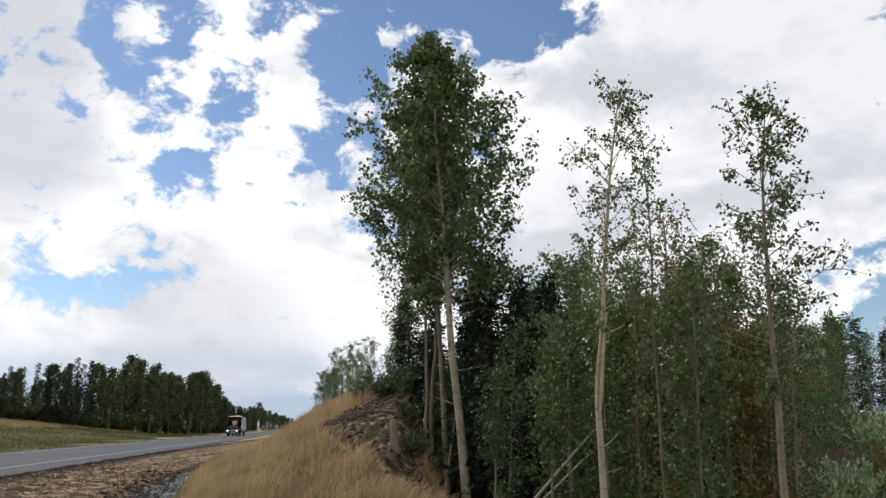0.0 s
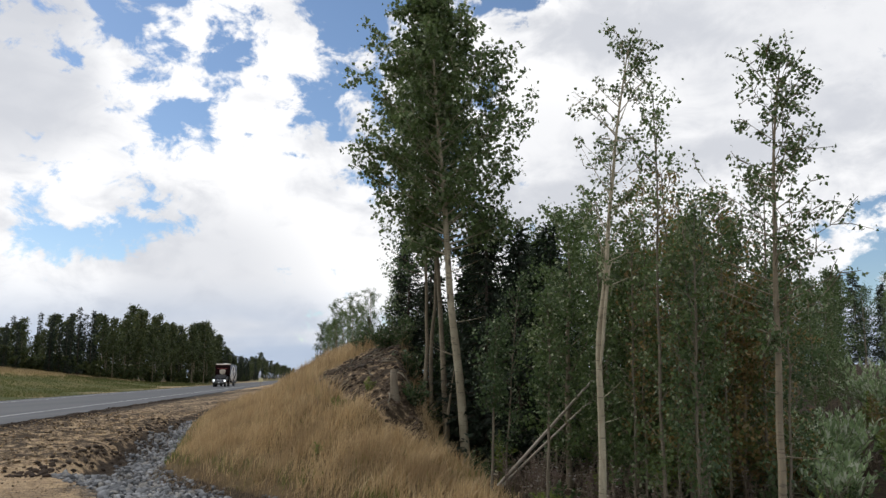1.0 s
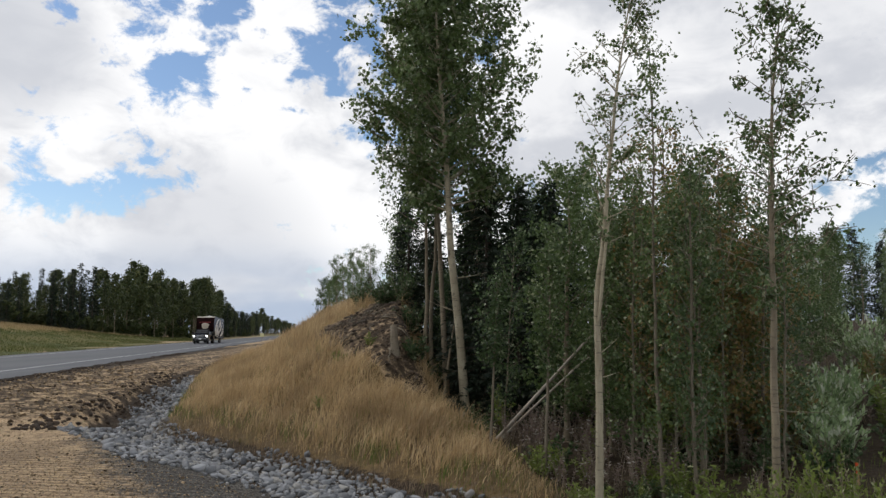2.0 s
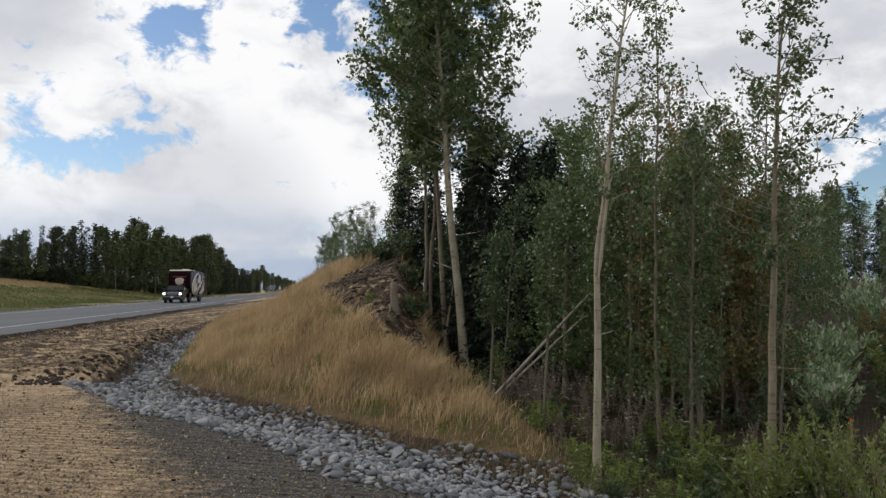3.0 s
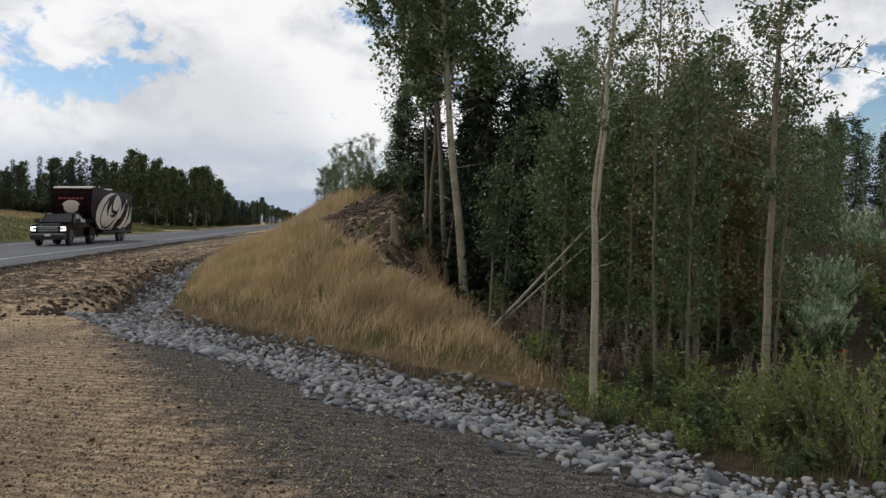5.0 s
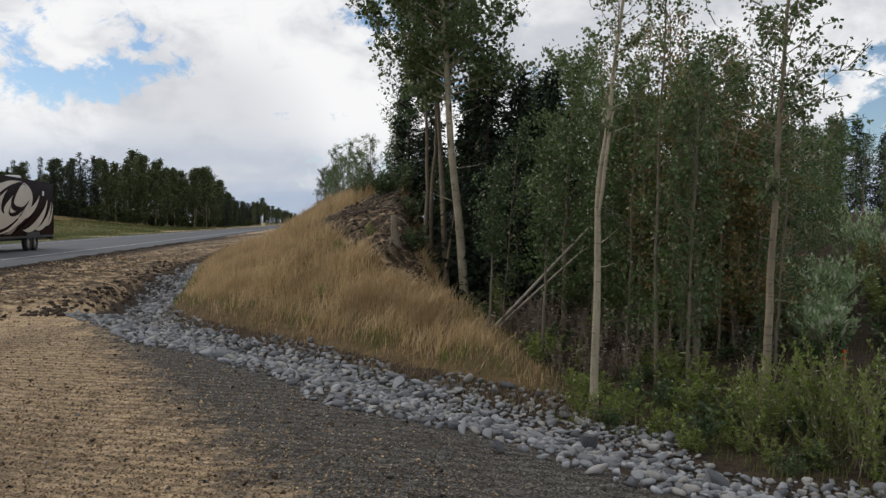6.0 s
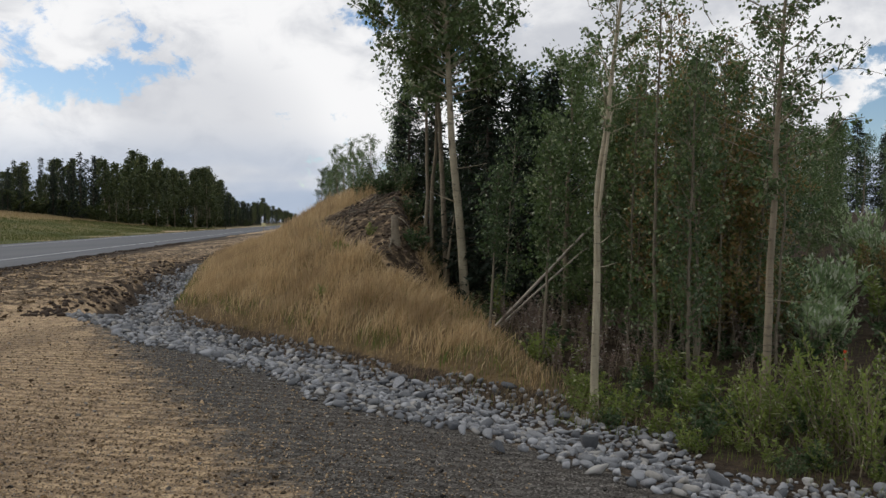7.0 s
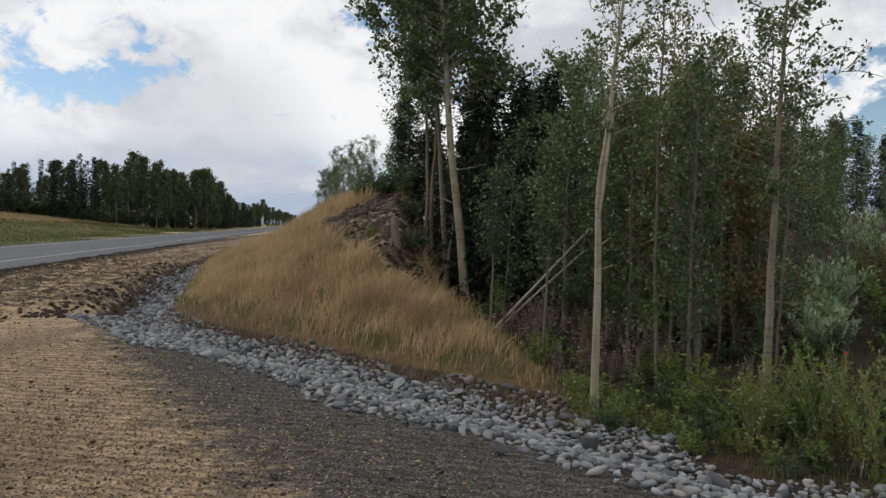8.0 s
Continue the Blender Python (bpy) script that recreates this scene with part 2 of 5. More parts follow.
def asphalt_material():
    m = Nodes("asphalt")
    grain = m.noise(60.0, 3.0, 0.7)
    wear = m.noise(0.5, 5.0, 0.6, (1.0, 0.08, 1.0))
    c = m.mix(m.ramp(grain, 0.3, 0.75), (0.052, 0.056, 0.063), (0.092, 0.097, 0.106))
    c = m.mix(m.ramp(wear, 0.4, 0.65, 0.0, 0.5), c, (0.108, 0.113, 0.121))
    m.bump(grain, 0.4, 0.006)
    return m.done(c, 0.75, 0.0, 0.4)


def stone_material():
    m = Nodes("grey_stone")
    r = m.each()
    r2 = m.island()
    c = m.mix(m.calc("FRACT", m.calc("ADD", r, r2)), (0.080, 0.086, 0.094), (0.35, 0.36, 0.375))
    c = m.mix(m.ramp(m.calc("FRACT", m.calc("MULTIPLY", m.calc("ADD", r, r2), 13.1)), 0.80, 0.82, 0.0, 0.6), c, (0.36, 0.34, 0.30))
    c = m.mix(m.ramp(m.noise(9.0, 5.0, 0.65), 0.45, 0.72, 0.0, 0.6), c, (0.10, 0.10, 0.10))
    c = m.mix(m.ramp(m.noise(30.0, 3.0, 0.6), 0.62, 0.7, 0.0, 0.45), c, (0.42, 0.42, 0.41))
    m.bump(m.noise(26.0, 5.0, 0.7), 0.35, 0.008)
    return m.done(c, 0.82, 0.0, 0.3)


def blade_material(name, a, b, c, through_share=0.3):
    m = Nodes(name)
    r = m.island()
    base = m.mix(r, a, b)
    base = m.mix(m.ramp(m.noise(0.55, 4.0, 0.6), 0.45, 0.66, 0.0, 0.8), base, c)
    m.done(base, 0.65, 0.0, 0.25)
    tr = m.node("ShaderNodeBsdfTranslucent")
    m.put(base, tr.inputs[0])
    sh = m.node("ShaderNodeMixShader")
    sh.inputs[0].default_value = through_share
    m.put(m.bsdf.outputs[0], sh.inputs[1])
    m.put(tr.outputs[0], sh.inputs[2])
    m.put(sh.outputs[0], m.out.inputs[0])
    return m.mat


GROUND = ground_material()
ASPHALT = asphalt_material()
PAINT = plain_material("road_paint", (0.62, 0.62, 0.60), (0.42, 0.42, 0.41), 3.0, 0.7)
STONE = stone_material()
SPOIL = plain_material("dark_soil_clods", (0.022, 0.016, 0.012), (0.075, 0.052, 0.036), 9.0, 0.95, 0.0, 0.6)
CRUMB = crumb_material("sandy_crumbs", (0.11, 0.078, 0.05), (0.62, 0.46, 0.28))
BANK_CRUMB = crumb_material("bank_soil_crumbs", (0.045, 0.034, 0.025), (0.18, 0.135, 0.10))
PEBBLE = crumb_material("pebbles", (0.025, 0.022, 0.020), (0.36, 0.34, 0.31))
# Pale odd leaves on these two: undersides, and glints painted as leaf colour.
ASPEN_LEAF = leaf_material("aspen_leaf", (0.030, 0.058, 0.021), (0.150, 0.215, 0.078), (0.34, 0.38, 0.23), 0.08, 0.42, 0.34)
# Darker leaf green; on trees inside the wood it also carries their shade.
DARK_LEAF = leaf_material("dark_and_shade_leaf", (0.018, 0.040, 0.017), (0.095, 0.150, 0.058), (0.27, 0.32, 0.19), 0.06, 0.40, 0.34)
RUST_LEAF = leaf_material("turning_leaf", (0.145, 0.100, 0.040), (0.34, 0.24, 0.095), (0.11, 0.14, 0.04), 0.34, 0.42, 0.4)
FAR_LEAF = leaf_material("far_aspen_leaf", (0.022, 0.038, 0.015), (0.085, 0.110, 0.040), (0.15, 0.15, 0.05), 0.06, 0.3)
NEEDLE = leaf_material("spruce_needles", (0.009, 0.018, 0.011), (0.024, 0.040, 0.022), (0.05, 0.06, 0.03), 0.03, 0.12, 0.6)
WILLOW_LEAF = leaf_material("willow_leaf", (0.11, 0.20, 0.075), (0.44, 0.56, 0.29), (0.66, 0.70, 0.55), 0.22)
FORB_LEAF = leaf_material("forb_leaf", (0.075, 0.125, 0.024), (0.27, 0.33, 0.075), (0.42, 0.44, 0.26), 0.08)
SEED = leaf_material("seed_fluff", (0.16, 0.10, 0.085), (0.30, 0.23, 0.20), (0.45, 0.42, 0.38), 0.12)
BARK = bark_material("aspen_bark", (0.41, 0.365, 0.26), (0.25, 0.215, 0.145), (0.045, 0.038, 0.03), 0.565)
BARK_GREY = bark_material("grey_bark", (0.27, 0.225, 0.155), (0.165, 0.135, 0.092), (0.05, 0.04, 0.03), 0.56)
BARK_SAPLING = bark_material("sapling_bark", (0.21, 0.18, 0.13), (0.13, 0.105, 0.075), (0.045, 0.036, 0.028), 0.56)
BARK_DARK = bark_material("spruce_bark", (0.085, 0.068, 0.052), (0.06, 0.047, 0.036), (0.025, 0.02, 0.015), 0.5)
DEADWOOD = bark_material("dead_wood", (0.46, 0.42, 0.35), (0.33, 0.30, 0.25), (0.12, 0.10, 0.08), 0.66)
GOLD = blade_material("golden_grass", (0.42, 0.295, 0.155), (0.68, 0.52, 0.30), (0.30, 0.21, 0.115))
GREENGRASS = blade_material("green_grass", (0.085, 0.13, 0.028), (0.18, 0.22, 0.052), (0.22, 0.21, 0.065))


# ---------------------------------------------------------------- mesh helpers
def part(name, bm, material, parent=None, label="", smooth=False):
    """Links a bmesh as one mesh object, under a thing or a part."""
    me = bpy.data.meshes.new(name)
    bm.to_mesh(me)
    bm.free()
    return adopt(name, me, material, parent, label, smooth)


def adopt(name, me, material, parent=None, label="", smooth=False):
    if material and not me.materials:
        me.materials.append(material)
    if smooth and len(me.polygons):
        me.polygons.foreach_set("use_smooth", [True] * len(me.polygons))
    ob = new(name, me)
    if parent:
        ob.parent = parent
    if label:
        ob["label"] = label
    return ob


def raw_mesh(name, verts, faces):
    """A mesh from an array of vertices and an array of faces, all of one size."""
    verts, faces = np.asarray(verts, dtype=np.float32), np.asarray(faces, dtype=np.int32)
    me = bpy.data.meshes.new(name)
    n, k = faces.shape
    me.vertices.add(len(verts))
    me.vertices.foreach_set("co", verts.ravel())
    me.loops.add(n * k)
    me.loops.foreach_set("vertex_index", faces.ravel())
    me.polygons.add(n)
    me.polygons.foreach_set("loop_start", np.arange(0, n * k, k, dtype=np.int32))
    me.update(calc_edges=True)
    me.validate()
    return me


def empty(name, m=None):
    ob = new(name)
    ob.empty_display_size = 0.2
    if m is not None:
        ob.matrix_basis = m
    return ob


def tube(verts, faces, pts, radii, sides):
    """Adds a tapered tube along pts to the lists."""
    pts = np.asarray(pts, dtype=float)
    tang = np.gradient(pts, axis=0)
    tang /= np.linalg.norm(tang, axis=1)[:, None] + 1e-9
    ref = np.where(np.abs(tang[:, 2:3]) > 0.9, np.array([[1.0, 0, 0]]), np.array([[0, 0, 1.0]]))
    u = np.cross(tang, ref)
    u /= np.linalg.norm(u, axis=1)[:, None] + 1e-9
    v = np.cross(tang, u)
    a = np.linspace(0, 2 * np.pi, sides, endpoint=False)
    ring = pts[:, None, :] + np.asarray(radii)[:, None, None] * (np.cos(a)[None, :, None] * u[:, None, :] + np.sin(a)[None, :, None] * v[:, None, :])
    base = sum(len(x) for x in verts)
    verts.append(ring.reshape(-1, 3))
    k = len(pts)
    i = np.arange(k - 1)[:, None] * sides
    j = np.arange(sides)[None, :]
    jn = (j + 1) % sides
    faces.append((base + np.stack([i + j, i + jn, i + sides + jn, i + sides + j], -1)).reshape(-1, 4))


def leaves_mesh(name, centres, size, rng, slim=0.8, hang=0.3, axis=None):
    """One folded rhombus a leaf, turned at random; axis: a direction for each leaf's length."""
    n = len(centres)
    if axis is None:
        axis = rng.normal(size=(n, 3))
        axis[:, 2] -= hang * 2
    axis = axis / (np.linalg.norm(axis, axis=1)[:, None] + 1e-9)
    side = np.cross(axis, rng.normal(size=(n, 3)))
    side /= np.linalg.norm(side, axis=1)[:, None] + 1e-9
    up = np.cross(side, axis)
    s = (size * rng.uniform(0.6, 1.25, n))[:, None]
    p0 = centres
    p1 = centres + axis * s * 0.45 + side * s * slim * 0.5 + up * s * 0.12
    p2 = centres + axis * s
    p3 = centres + axis * s * 0.45 - side * s * slim * 0.5 + up * s * 0.12
    verts = np.stack([p0, p1, p2, p3], 1).reshape(-1, 3)
    return raw_mesh(name, verts, np.arange(4 * n).reshape(n, 4))


def crown_shape(f, kind):
    """Limb length against the height within the crown, 0 to 1."""
    if kind == "column":
        return 0.45 + 0.55 * math.sin(math.pi * min(1, 0.25 + 0.75 * f)) if f < 0.95 else 0.3
    if kind == "spire":
        return (0.35 + 0.65 * min(1.0, f / 0.3)) * (1 - f) ** 0.55 + 0.12
    if kind == "tall":
        return (0.45 + 0.55 * min(1.0, f / 0.22)) * (1 - f) ** 0.72 + 0.07
    if kind == "airy":
        return 0.55 + 0.45 * math.sin(math.pi * f)
    return (1 - f) ** 0.8 + 0.08


def broadleaf(seed, height, r0, bend=((0, 0), (0, 0)), start=0.35, reach=1.6, limbs=34, twigs=5, leaves=14, size=0.07, spread=0.16,
              kind="column", rise=0.7, sides=8, bare=5, thin=1.0, line=None, open_to=0.0):
    """Wood and leaf meshes of an aspen. bend: the trunk's offset at half height and at the top; start: where the crown begins; line: the trunk's offsets
    in x at some heights, in its place; open_to: how far up the crown has no limbs on the side of the light."""
    rng = np.random.default_rng(seed)
    wood_v, wood_f, spots = [], [], []
    f = np.linspace(0, 1, 15)
    (bx, by), (tx, ty) = bend
    wob = np.cumsum(rng.normal(0, 0.018 * height / 6, (15, 2)), axis=0)
    wob -= wob[0]
    px = 4 * bx * f * (1 - f) + tx * f ** 1.15 + wob[:, 0]
    py = 4 * by * f * (1 - f) + ty * f ** 1.15 + wob[:, 1]
    if line:
        f = np.linspace(0, 1, 29)
        px = np.interp(f * height, [q[1] for q in line], [q[0] for q in line])
        px[1:-1] = (px[:-2] + 2 * px[1:-1] + px[2:]) / 4
        py = np.interp(f, np.linspace(0, 1, 15), py)
    trunk = np.stack([px, py, f * height], -1)
    radii = r0 * (1 - f) ** 0.9 + 0.005
    radii[0] *= 1.35
    tube(wood_v, wood_f, trunk, radii, sides)

    def at(h):
        return np.array([np.interp(h, f, trunk[:, k]) for k in range(3)])

    for k in range(limbs + bare):
        dead = k >= limbs
        h = rng.uniform(min(0.14, start * 0.5), start) if dead else start + (1 - start) * (k + rng.uniform(0, 1)) / limbs * 0.99
        q = (h - start) / (1 - start)
        length = min(0.7, rng.uniform(0.4, 1.0) * reach * 0.6) if dead else reach * crown_shape(max(q, 0), kind) * rng.uniform(0.55, 1.15)
        az = rng.uniform(0, 2 * np.pi)
        if 0 < q < open_to:
            az = rng.uniform(-0.12, 1.12) * np.pi
        el = rise * rng.uniform(0.3, 1.2) + (0.5 * q if not dead else -0.25)
        out = np.array([math.cos(az), math.sin(az), 0])
        s = np.linspace(0, 1, 6)
        root = at(h)
        curve = rng.uniform(-0.25, 0.25)
        perp = np.array([-out[1], out[0], 0])
        line = root + np.outer(s * length * math.cos(el), out) + np.outer(np.sin(s * 2.5) * length * curve * 0.4, perp)
        line[:, 2] += length * (math.sin(el) * s + 0.10 * s * s)
        rl = max(0.007, (0.16 if dead else 0.35) * np.interp(h, f, radii)) * (1 - s * 0.8)
        tube(wood_v, wood_f, line if sides > 5 else line[::2], rl if sides > 5 else rl[::2], 4 if sides > 5 else 3)
        if dead:
            continue
        for j in range(twigs):
            t = rng.uniform(0.25, 1.0)
            p = np.array([np.interp(t, s, line[:, c]) for c in range(3)])
            way = rng.normal(size=3) + out * 0.8 + np.array([0, 0, 0.25])
            way /= np.linalg.norm(way)
            tl = length * rng.uniform(0.15, 0.42) + 0.05
            tip = p + way * tl
            if sides > 7:
                tube(wood_v, wood_f, np.stack([p, (p + tip) / 2 + rng.normal(0, 0.02, 3), tip]), [0.006, 0.005, 0.003], 3)
            m = max(1, int(leaves * rng.uniform(0.5, 1.4) * thin))
            along = rng.uniform(0.2, 1.05, m)[:, None]
            spots.append(p + along * (tip - p) + rng.normal(0, spread * 0.5, (m, 3)))
    wood = raw_mesh("trunk", np.concatenate(wood_v), np.concatenate(wood_f))
    wood.polygons.foreach_set("use_smooth", [True] * len(wood.polygons))
    leaf = leaves_mesh("crown", np.concatenate(spots), size, rng)
    return wood, leaf


def conifer(seed, height, r0, reach=0.9, whorls=34, per=7, needles=26, size=0.13):
    rng = np.random.default_rng(seed)
    wood_v, wood_f, spots, ways = [], [], [], []
    f = np.linspace(0, 1, 8)
    tube(wood_v, wood_f, np.stack([rng.normal(0, 0.02, 8) * f, rng.normal(0, 0.02, 8) * f, f * height], -1), r0 * (1 - f) + 0.008, 7)
    for k in range(whorls):
        h = 0.08 + 0.92 * (k / whorls)
        for j in range(per):
            az = rng.uniform(0, 2 * np.pi)
            length = reach * (1 - h) ** 0.75 * rng.uniform(0.55, 1.1) + 0.06
            out = np.array([math.cos(az), math.sin(az), 0])
            s = np.linspace(0, 1, 4)
            line = np.array([0, 0, h * height]) + np.outer(s * length, out)
            line[:, 2] += length * (-0.45 * s + 0.30 * s * s)
            if r0 < 0.1:
                tube(wood_v, wood_f, line, 0.012 * (1 - s * 0.7), 3)
            m = max(3, int(needles * (length / reach + 0.15)))
            t = rng.uniform(0.1, 1.05, m)
            p = np.stack([np.interp(t, s, line[:, c]) for c in range(3)], -1)
            spots.append(p + rng.normal(0, 0.03, (m, 3)))
            w = out + rng.normal(0, 0.6, (m, 3))
            w[:, 2] -= 0.35
            ways.append(w)
    wood = raw_mesh("trunk", np.concatenate(wood_v), np.concatenate(wood_f))
    leaf = leaves_mesh("crown", np.concatenate(spots), size, rng, 0.30, 0.0, np.concatenate(ways))
    return wood, leaf


def tree_thing(name, wood, leaf, bark, leafmat, m, label, category="tree", group=""):
    ob = empty(name, m)
    adopt("trunk", wood, bark, ob)
    adopt("crown", leaf, leafmat, ob)
    return tagged(ob, label, category, group)


def forb(seed, stems=9, tall=0.6, size=0.07, spread=0.22, slim=0.4, upright=0.0):
    """A leafy weed: thin stems with leaves up their length."""
    rng = np.random.default_rng(seed)
    v, f, spots, ways = [], [], [], []
    for _ in range(stems):
        a = rng.uniform(0, 6.28)
        top = np.array([math.cos(a), math.sin(a), 0]) * spread * rng.uniform(0.2, 1.3) + np.array([0, 0, tall * rng.uniform(0.55, 1.15)])
        root = rng.normal(0, spread * 0.3, 3) * np.array([1, 1, 0])
        mid = (root + top) / 2 + rng.normal(0, 0.03, 3)
        tube(v, f, np.stack([root, mid, root + top]), [0.006, 0.005, 0.003], 4)
        k = int(tall * 48)
        t = rng.uniform(0.15, 1.0, k)
        p = np.stack([np.interp(t, (0, 0.5, 1), np.stack([root, mid, root + top])[:, c]) for c in range(3)], -1)
        w = rng.normal(size=(k, 3))
        w[:, 2] = np.abs(w[:, 2]) * 0.6
        spots.append(p)
        ways.append(w + upright * top / np.linalg.norm(top))
    return raw_mesh("stems", np.concatenate(v), np.concatenate(f)), leaves_mesh("leaves", np.concatenate(spots), size, rng, slim, 0, np.concatenate(ways))


# ---------------------------------------------------------------- ground
def sstep(a, b, v):
    t = np.clip((v - a) / (b - a), 0, 1)
    return t * t * (3 - 2 * t)


def smin(a, b, k):
    h = np.clip(0.5 + 0.5 * (b - a) / k, 0, 1)
    return b * (1 - h) + a * h - k * h * (1 - h)


def wave(x, y, k, s):
    return (np.sin(x * k + s) * np.cos(y * k * 1.13 + 1.7 * s) + 0.5 * np.sin(x * k * 2.3 + y * k * 1.9 + 3 * s)) / 1.5


def frame_of(x, y):
    """Metres along the road, and to its side."""
    return x * D.x + y * D.y, x * N.x + y * N.y


def strip_of(x, y):
    """Distance past the near edge of the stone strip, and past its far toe."""
    near = 0.743 * (x - 1.02) + 0.669 * (y - 4.28)
    toe = 0.746 * (x + 5.0) + 0.666 * (y - 15.0)
    return near, toe


def zones(x, y):
    x, y = np.asarray(x, dtype=float), np.asarray(y, dtype=float)
    s, l = frame_of(x, y)
    near, toe = strip_of(x, y)
    foot = 3.35 + 0.10 * np.clip(s - 16, 0, 14)
    wood_side = (0.36 + 1.95 * sstep(13.8, 16.8, s)) * (l + 3.05 - 0.42 * sstep(12.5, 15.5, s) + 0.55 * sstep(16.8, 20.0, s))
    top = 2.6 + 0.015 * np.clip(s - 18, -4, 24)
    berm = smin(smin(0.46 * toe, 0.47 * (foot - l), 0.3), smin(wood_side, top, 0.25), 0.25)
    return s, l, near, toe, berm


def height(x, y):
    x, y = np.asarray(x, dtype=float), np.asarray(y, dtype=float)
    s, l, near, toe, berm = zones(x, y)
    z = np.zeros_like(x) + 0.02 * wave(x, y, 0.9, 0.4)
    # shallow ditch past the apron, and along the road past it
    wob = 0.25 * wave(x, y, 0.7, 1.1)
    drop = sstep(-0.05, 2.2, near + wob * 0.6) * sstep(4.9, 4.1, l + wob * 0.5 - 0.02 * np.clip(s - 16, 0, 14)) * (1 - 0.45 * sstep(18, 30, s) * sstep(2.0, 4.0, l))
    z = z - 0.50 * drop
    # the floor of the wood lies a little above the ditch, and rises to the right
    z = z + 0.26 * sstep(3.3, 5.6, near) * sstep(2.0, 0.0, l)
    z = z + 0.175 * np.clip(x - 3.4, 0, 12) * sstep(6.5, 12.0, y) * sstep(60, 30, np.abs(x))
    z = z + 0.05 * wave(x, y, 1.6, 2.2) * sstep(2.5, 4.5, near)
    z = z + np.maximum(berm + 0.10 * wave(x, y, 1.1, 0.2) * sstep(0, 0.6, berm), 0) * sstep(400, 150, s)
    # low ridges of pushed-up dirt between the ditch and the road
    z = z + (0.06 * np.abs(wave(s * 0.35, l * 1.6, 1.0, 0.6)) + 0.04 * wave(s, l, 2.9, 1.2) + 0.03 * wave(s, l, 6.1, 0.2)) * sstep(4.6, 5.4, l) * sstep(9.9, 8.8, l) * sstep(9, 13, s) * sstep(140, 60, s)
    # verge beyond the road
    rise = 3.1 * sstep(23.5, 44, l) * (1 - 0.75 * sstep(95, 190, s)) - 0.25 * sstep(21.5, 22.6, l) * sstep(25.5, 23.5, l)
    z = z + rise
    # bed of the road
    z = np.where((l > 10.3) & (l < 21.5), -0.12, z)
    return z


def bare_bank(s, l):
    """The dug face of the bank beside the wood."""
    return sstep(-0.5, 0.5, s - 18.0 - 3.1 * l + 0.5 * wave(s, l, 1.9, 0.9)) * sstep(0.35, -0.15, l + 0.25 * wave(s, l, 2.3, 0.3)) * sstep(21.5, 20, s) * sstep(-2.3, -1.8, l) * sstep(13.6, 14.8, s)


def graded(a, b, step, far, grow=1.16):
    mid = list(np.arange(a, b + step / 2, step))
    out, d, v = [], step, b
    while v < far:
        d *= grow
        v += d
        out.append(v)
    low, d, v = [], step, a
    while v > -far:
        d *= grow
        v -= d
        low.append(v)
    return np.array(low[::-1] + mid + out)


def make_ground():
    xs, ys = graded(-15, 9, 0.13, 2600), graded(2, 26, 0.13, 2600)
    gx, gy = np.meshgrid(xs, ys)
    gz = height(gx, gy)
    v = np.stack([gx, gy, gz], -1).reshape(-1, 3)
    nx, ny = len(xs), len(ys)
    i = (np.arange(ny - 1)[:, None] * nx + np.arange(nx - 1)[None, :]).ravel()
    me = raw_mesh("ground", v, np.stack([i, i + 1, i + nx + 1, i + nx], -1))
    s, l, near, toe, berm = zones(v[:, 0], v[:, 1])
    x, y = v[:, 0], v[:, 1]
    col = np.zeros((len(v), 4), dtype=np.float32)
    col[:, 0] = sstep(-2.9, -0.3, x + 0.6 * (y - 5.2)) * sstep(0.8, 0.0, near) * sstep(14, 11, y) + 0
    bare = bare_bank(s, l)
    dug = 0.545 + 0.05 * wave(s * 0.3, l, 1.9, 2.0) + 0.08 * wave(x, y, 3.1, 0.5)
    # In the stone strip the litter tone stands in for shade between the stones.
    col[:, 1] = sstep(0.1, 0.5, near) * sstep(0.25, 0.05, berm) * sstep(4.35, 3.95, l - 0.05 * np.clip(s - 13, 0, 15)) + 0.60 * bare + dug * sstep(9.0, 17.0, s + 1.5 * wave(x, y, 0.9, 0.7)) * sstep(10.4, 9.6, l) * sstep(4.0, 4.8, l) + 0.9 * sstep(1.1, 0.3, np.abs(l - 9.8 - 0.2 * wave(x, y, 0.8, 0.3))) * (s > 5) 
    col[:, 2] = sstep(0.02, 0.2, berm) * (1 - bare)
    col[:, 3] = np.maximum(sstep(21.2, 22.0, l), sstep(60, 90, np.abs(x))) * (0.74 + 0.26 * sstep(33, 38, l + 2.0 * wave(s * 0.3, l, 0.5, 1.0)))
    at = me.color_attributes.new("zone", "FLOAT_COLOR", "POINT")
    at.data.foreach_set("color", np.clip(col, 0, 1).ravel())
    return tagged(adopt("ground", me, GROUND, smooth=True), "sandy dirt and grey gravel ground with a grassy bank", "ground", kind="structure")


def road_point(s, l, z=0.0):
    p = D * s + N * l
    return (p.x, p.y, z)


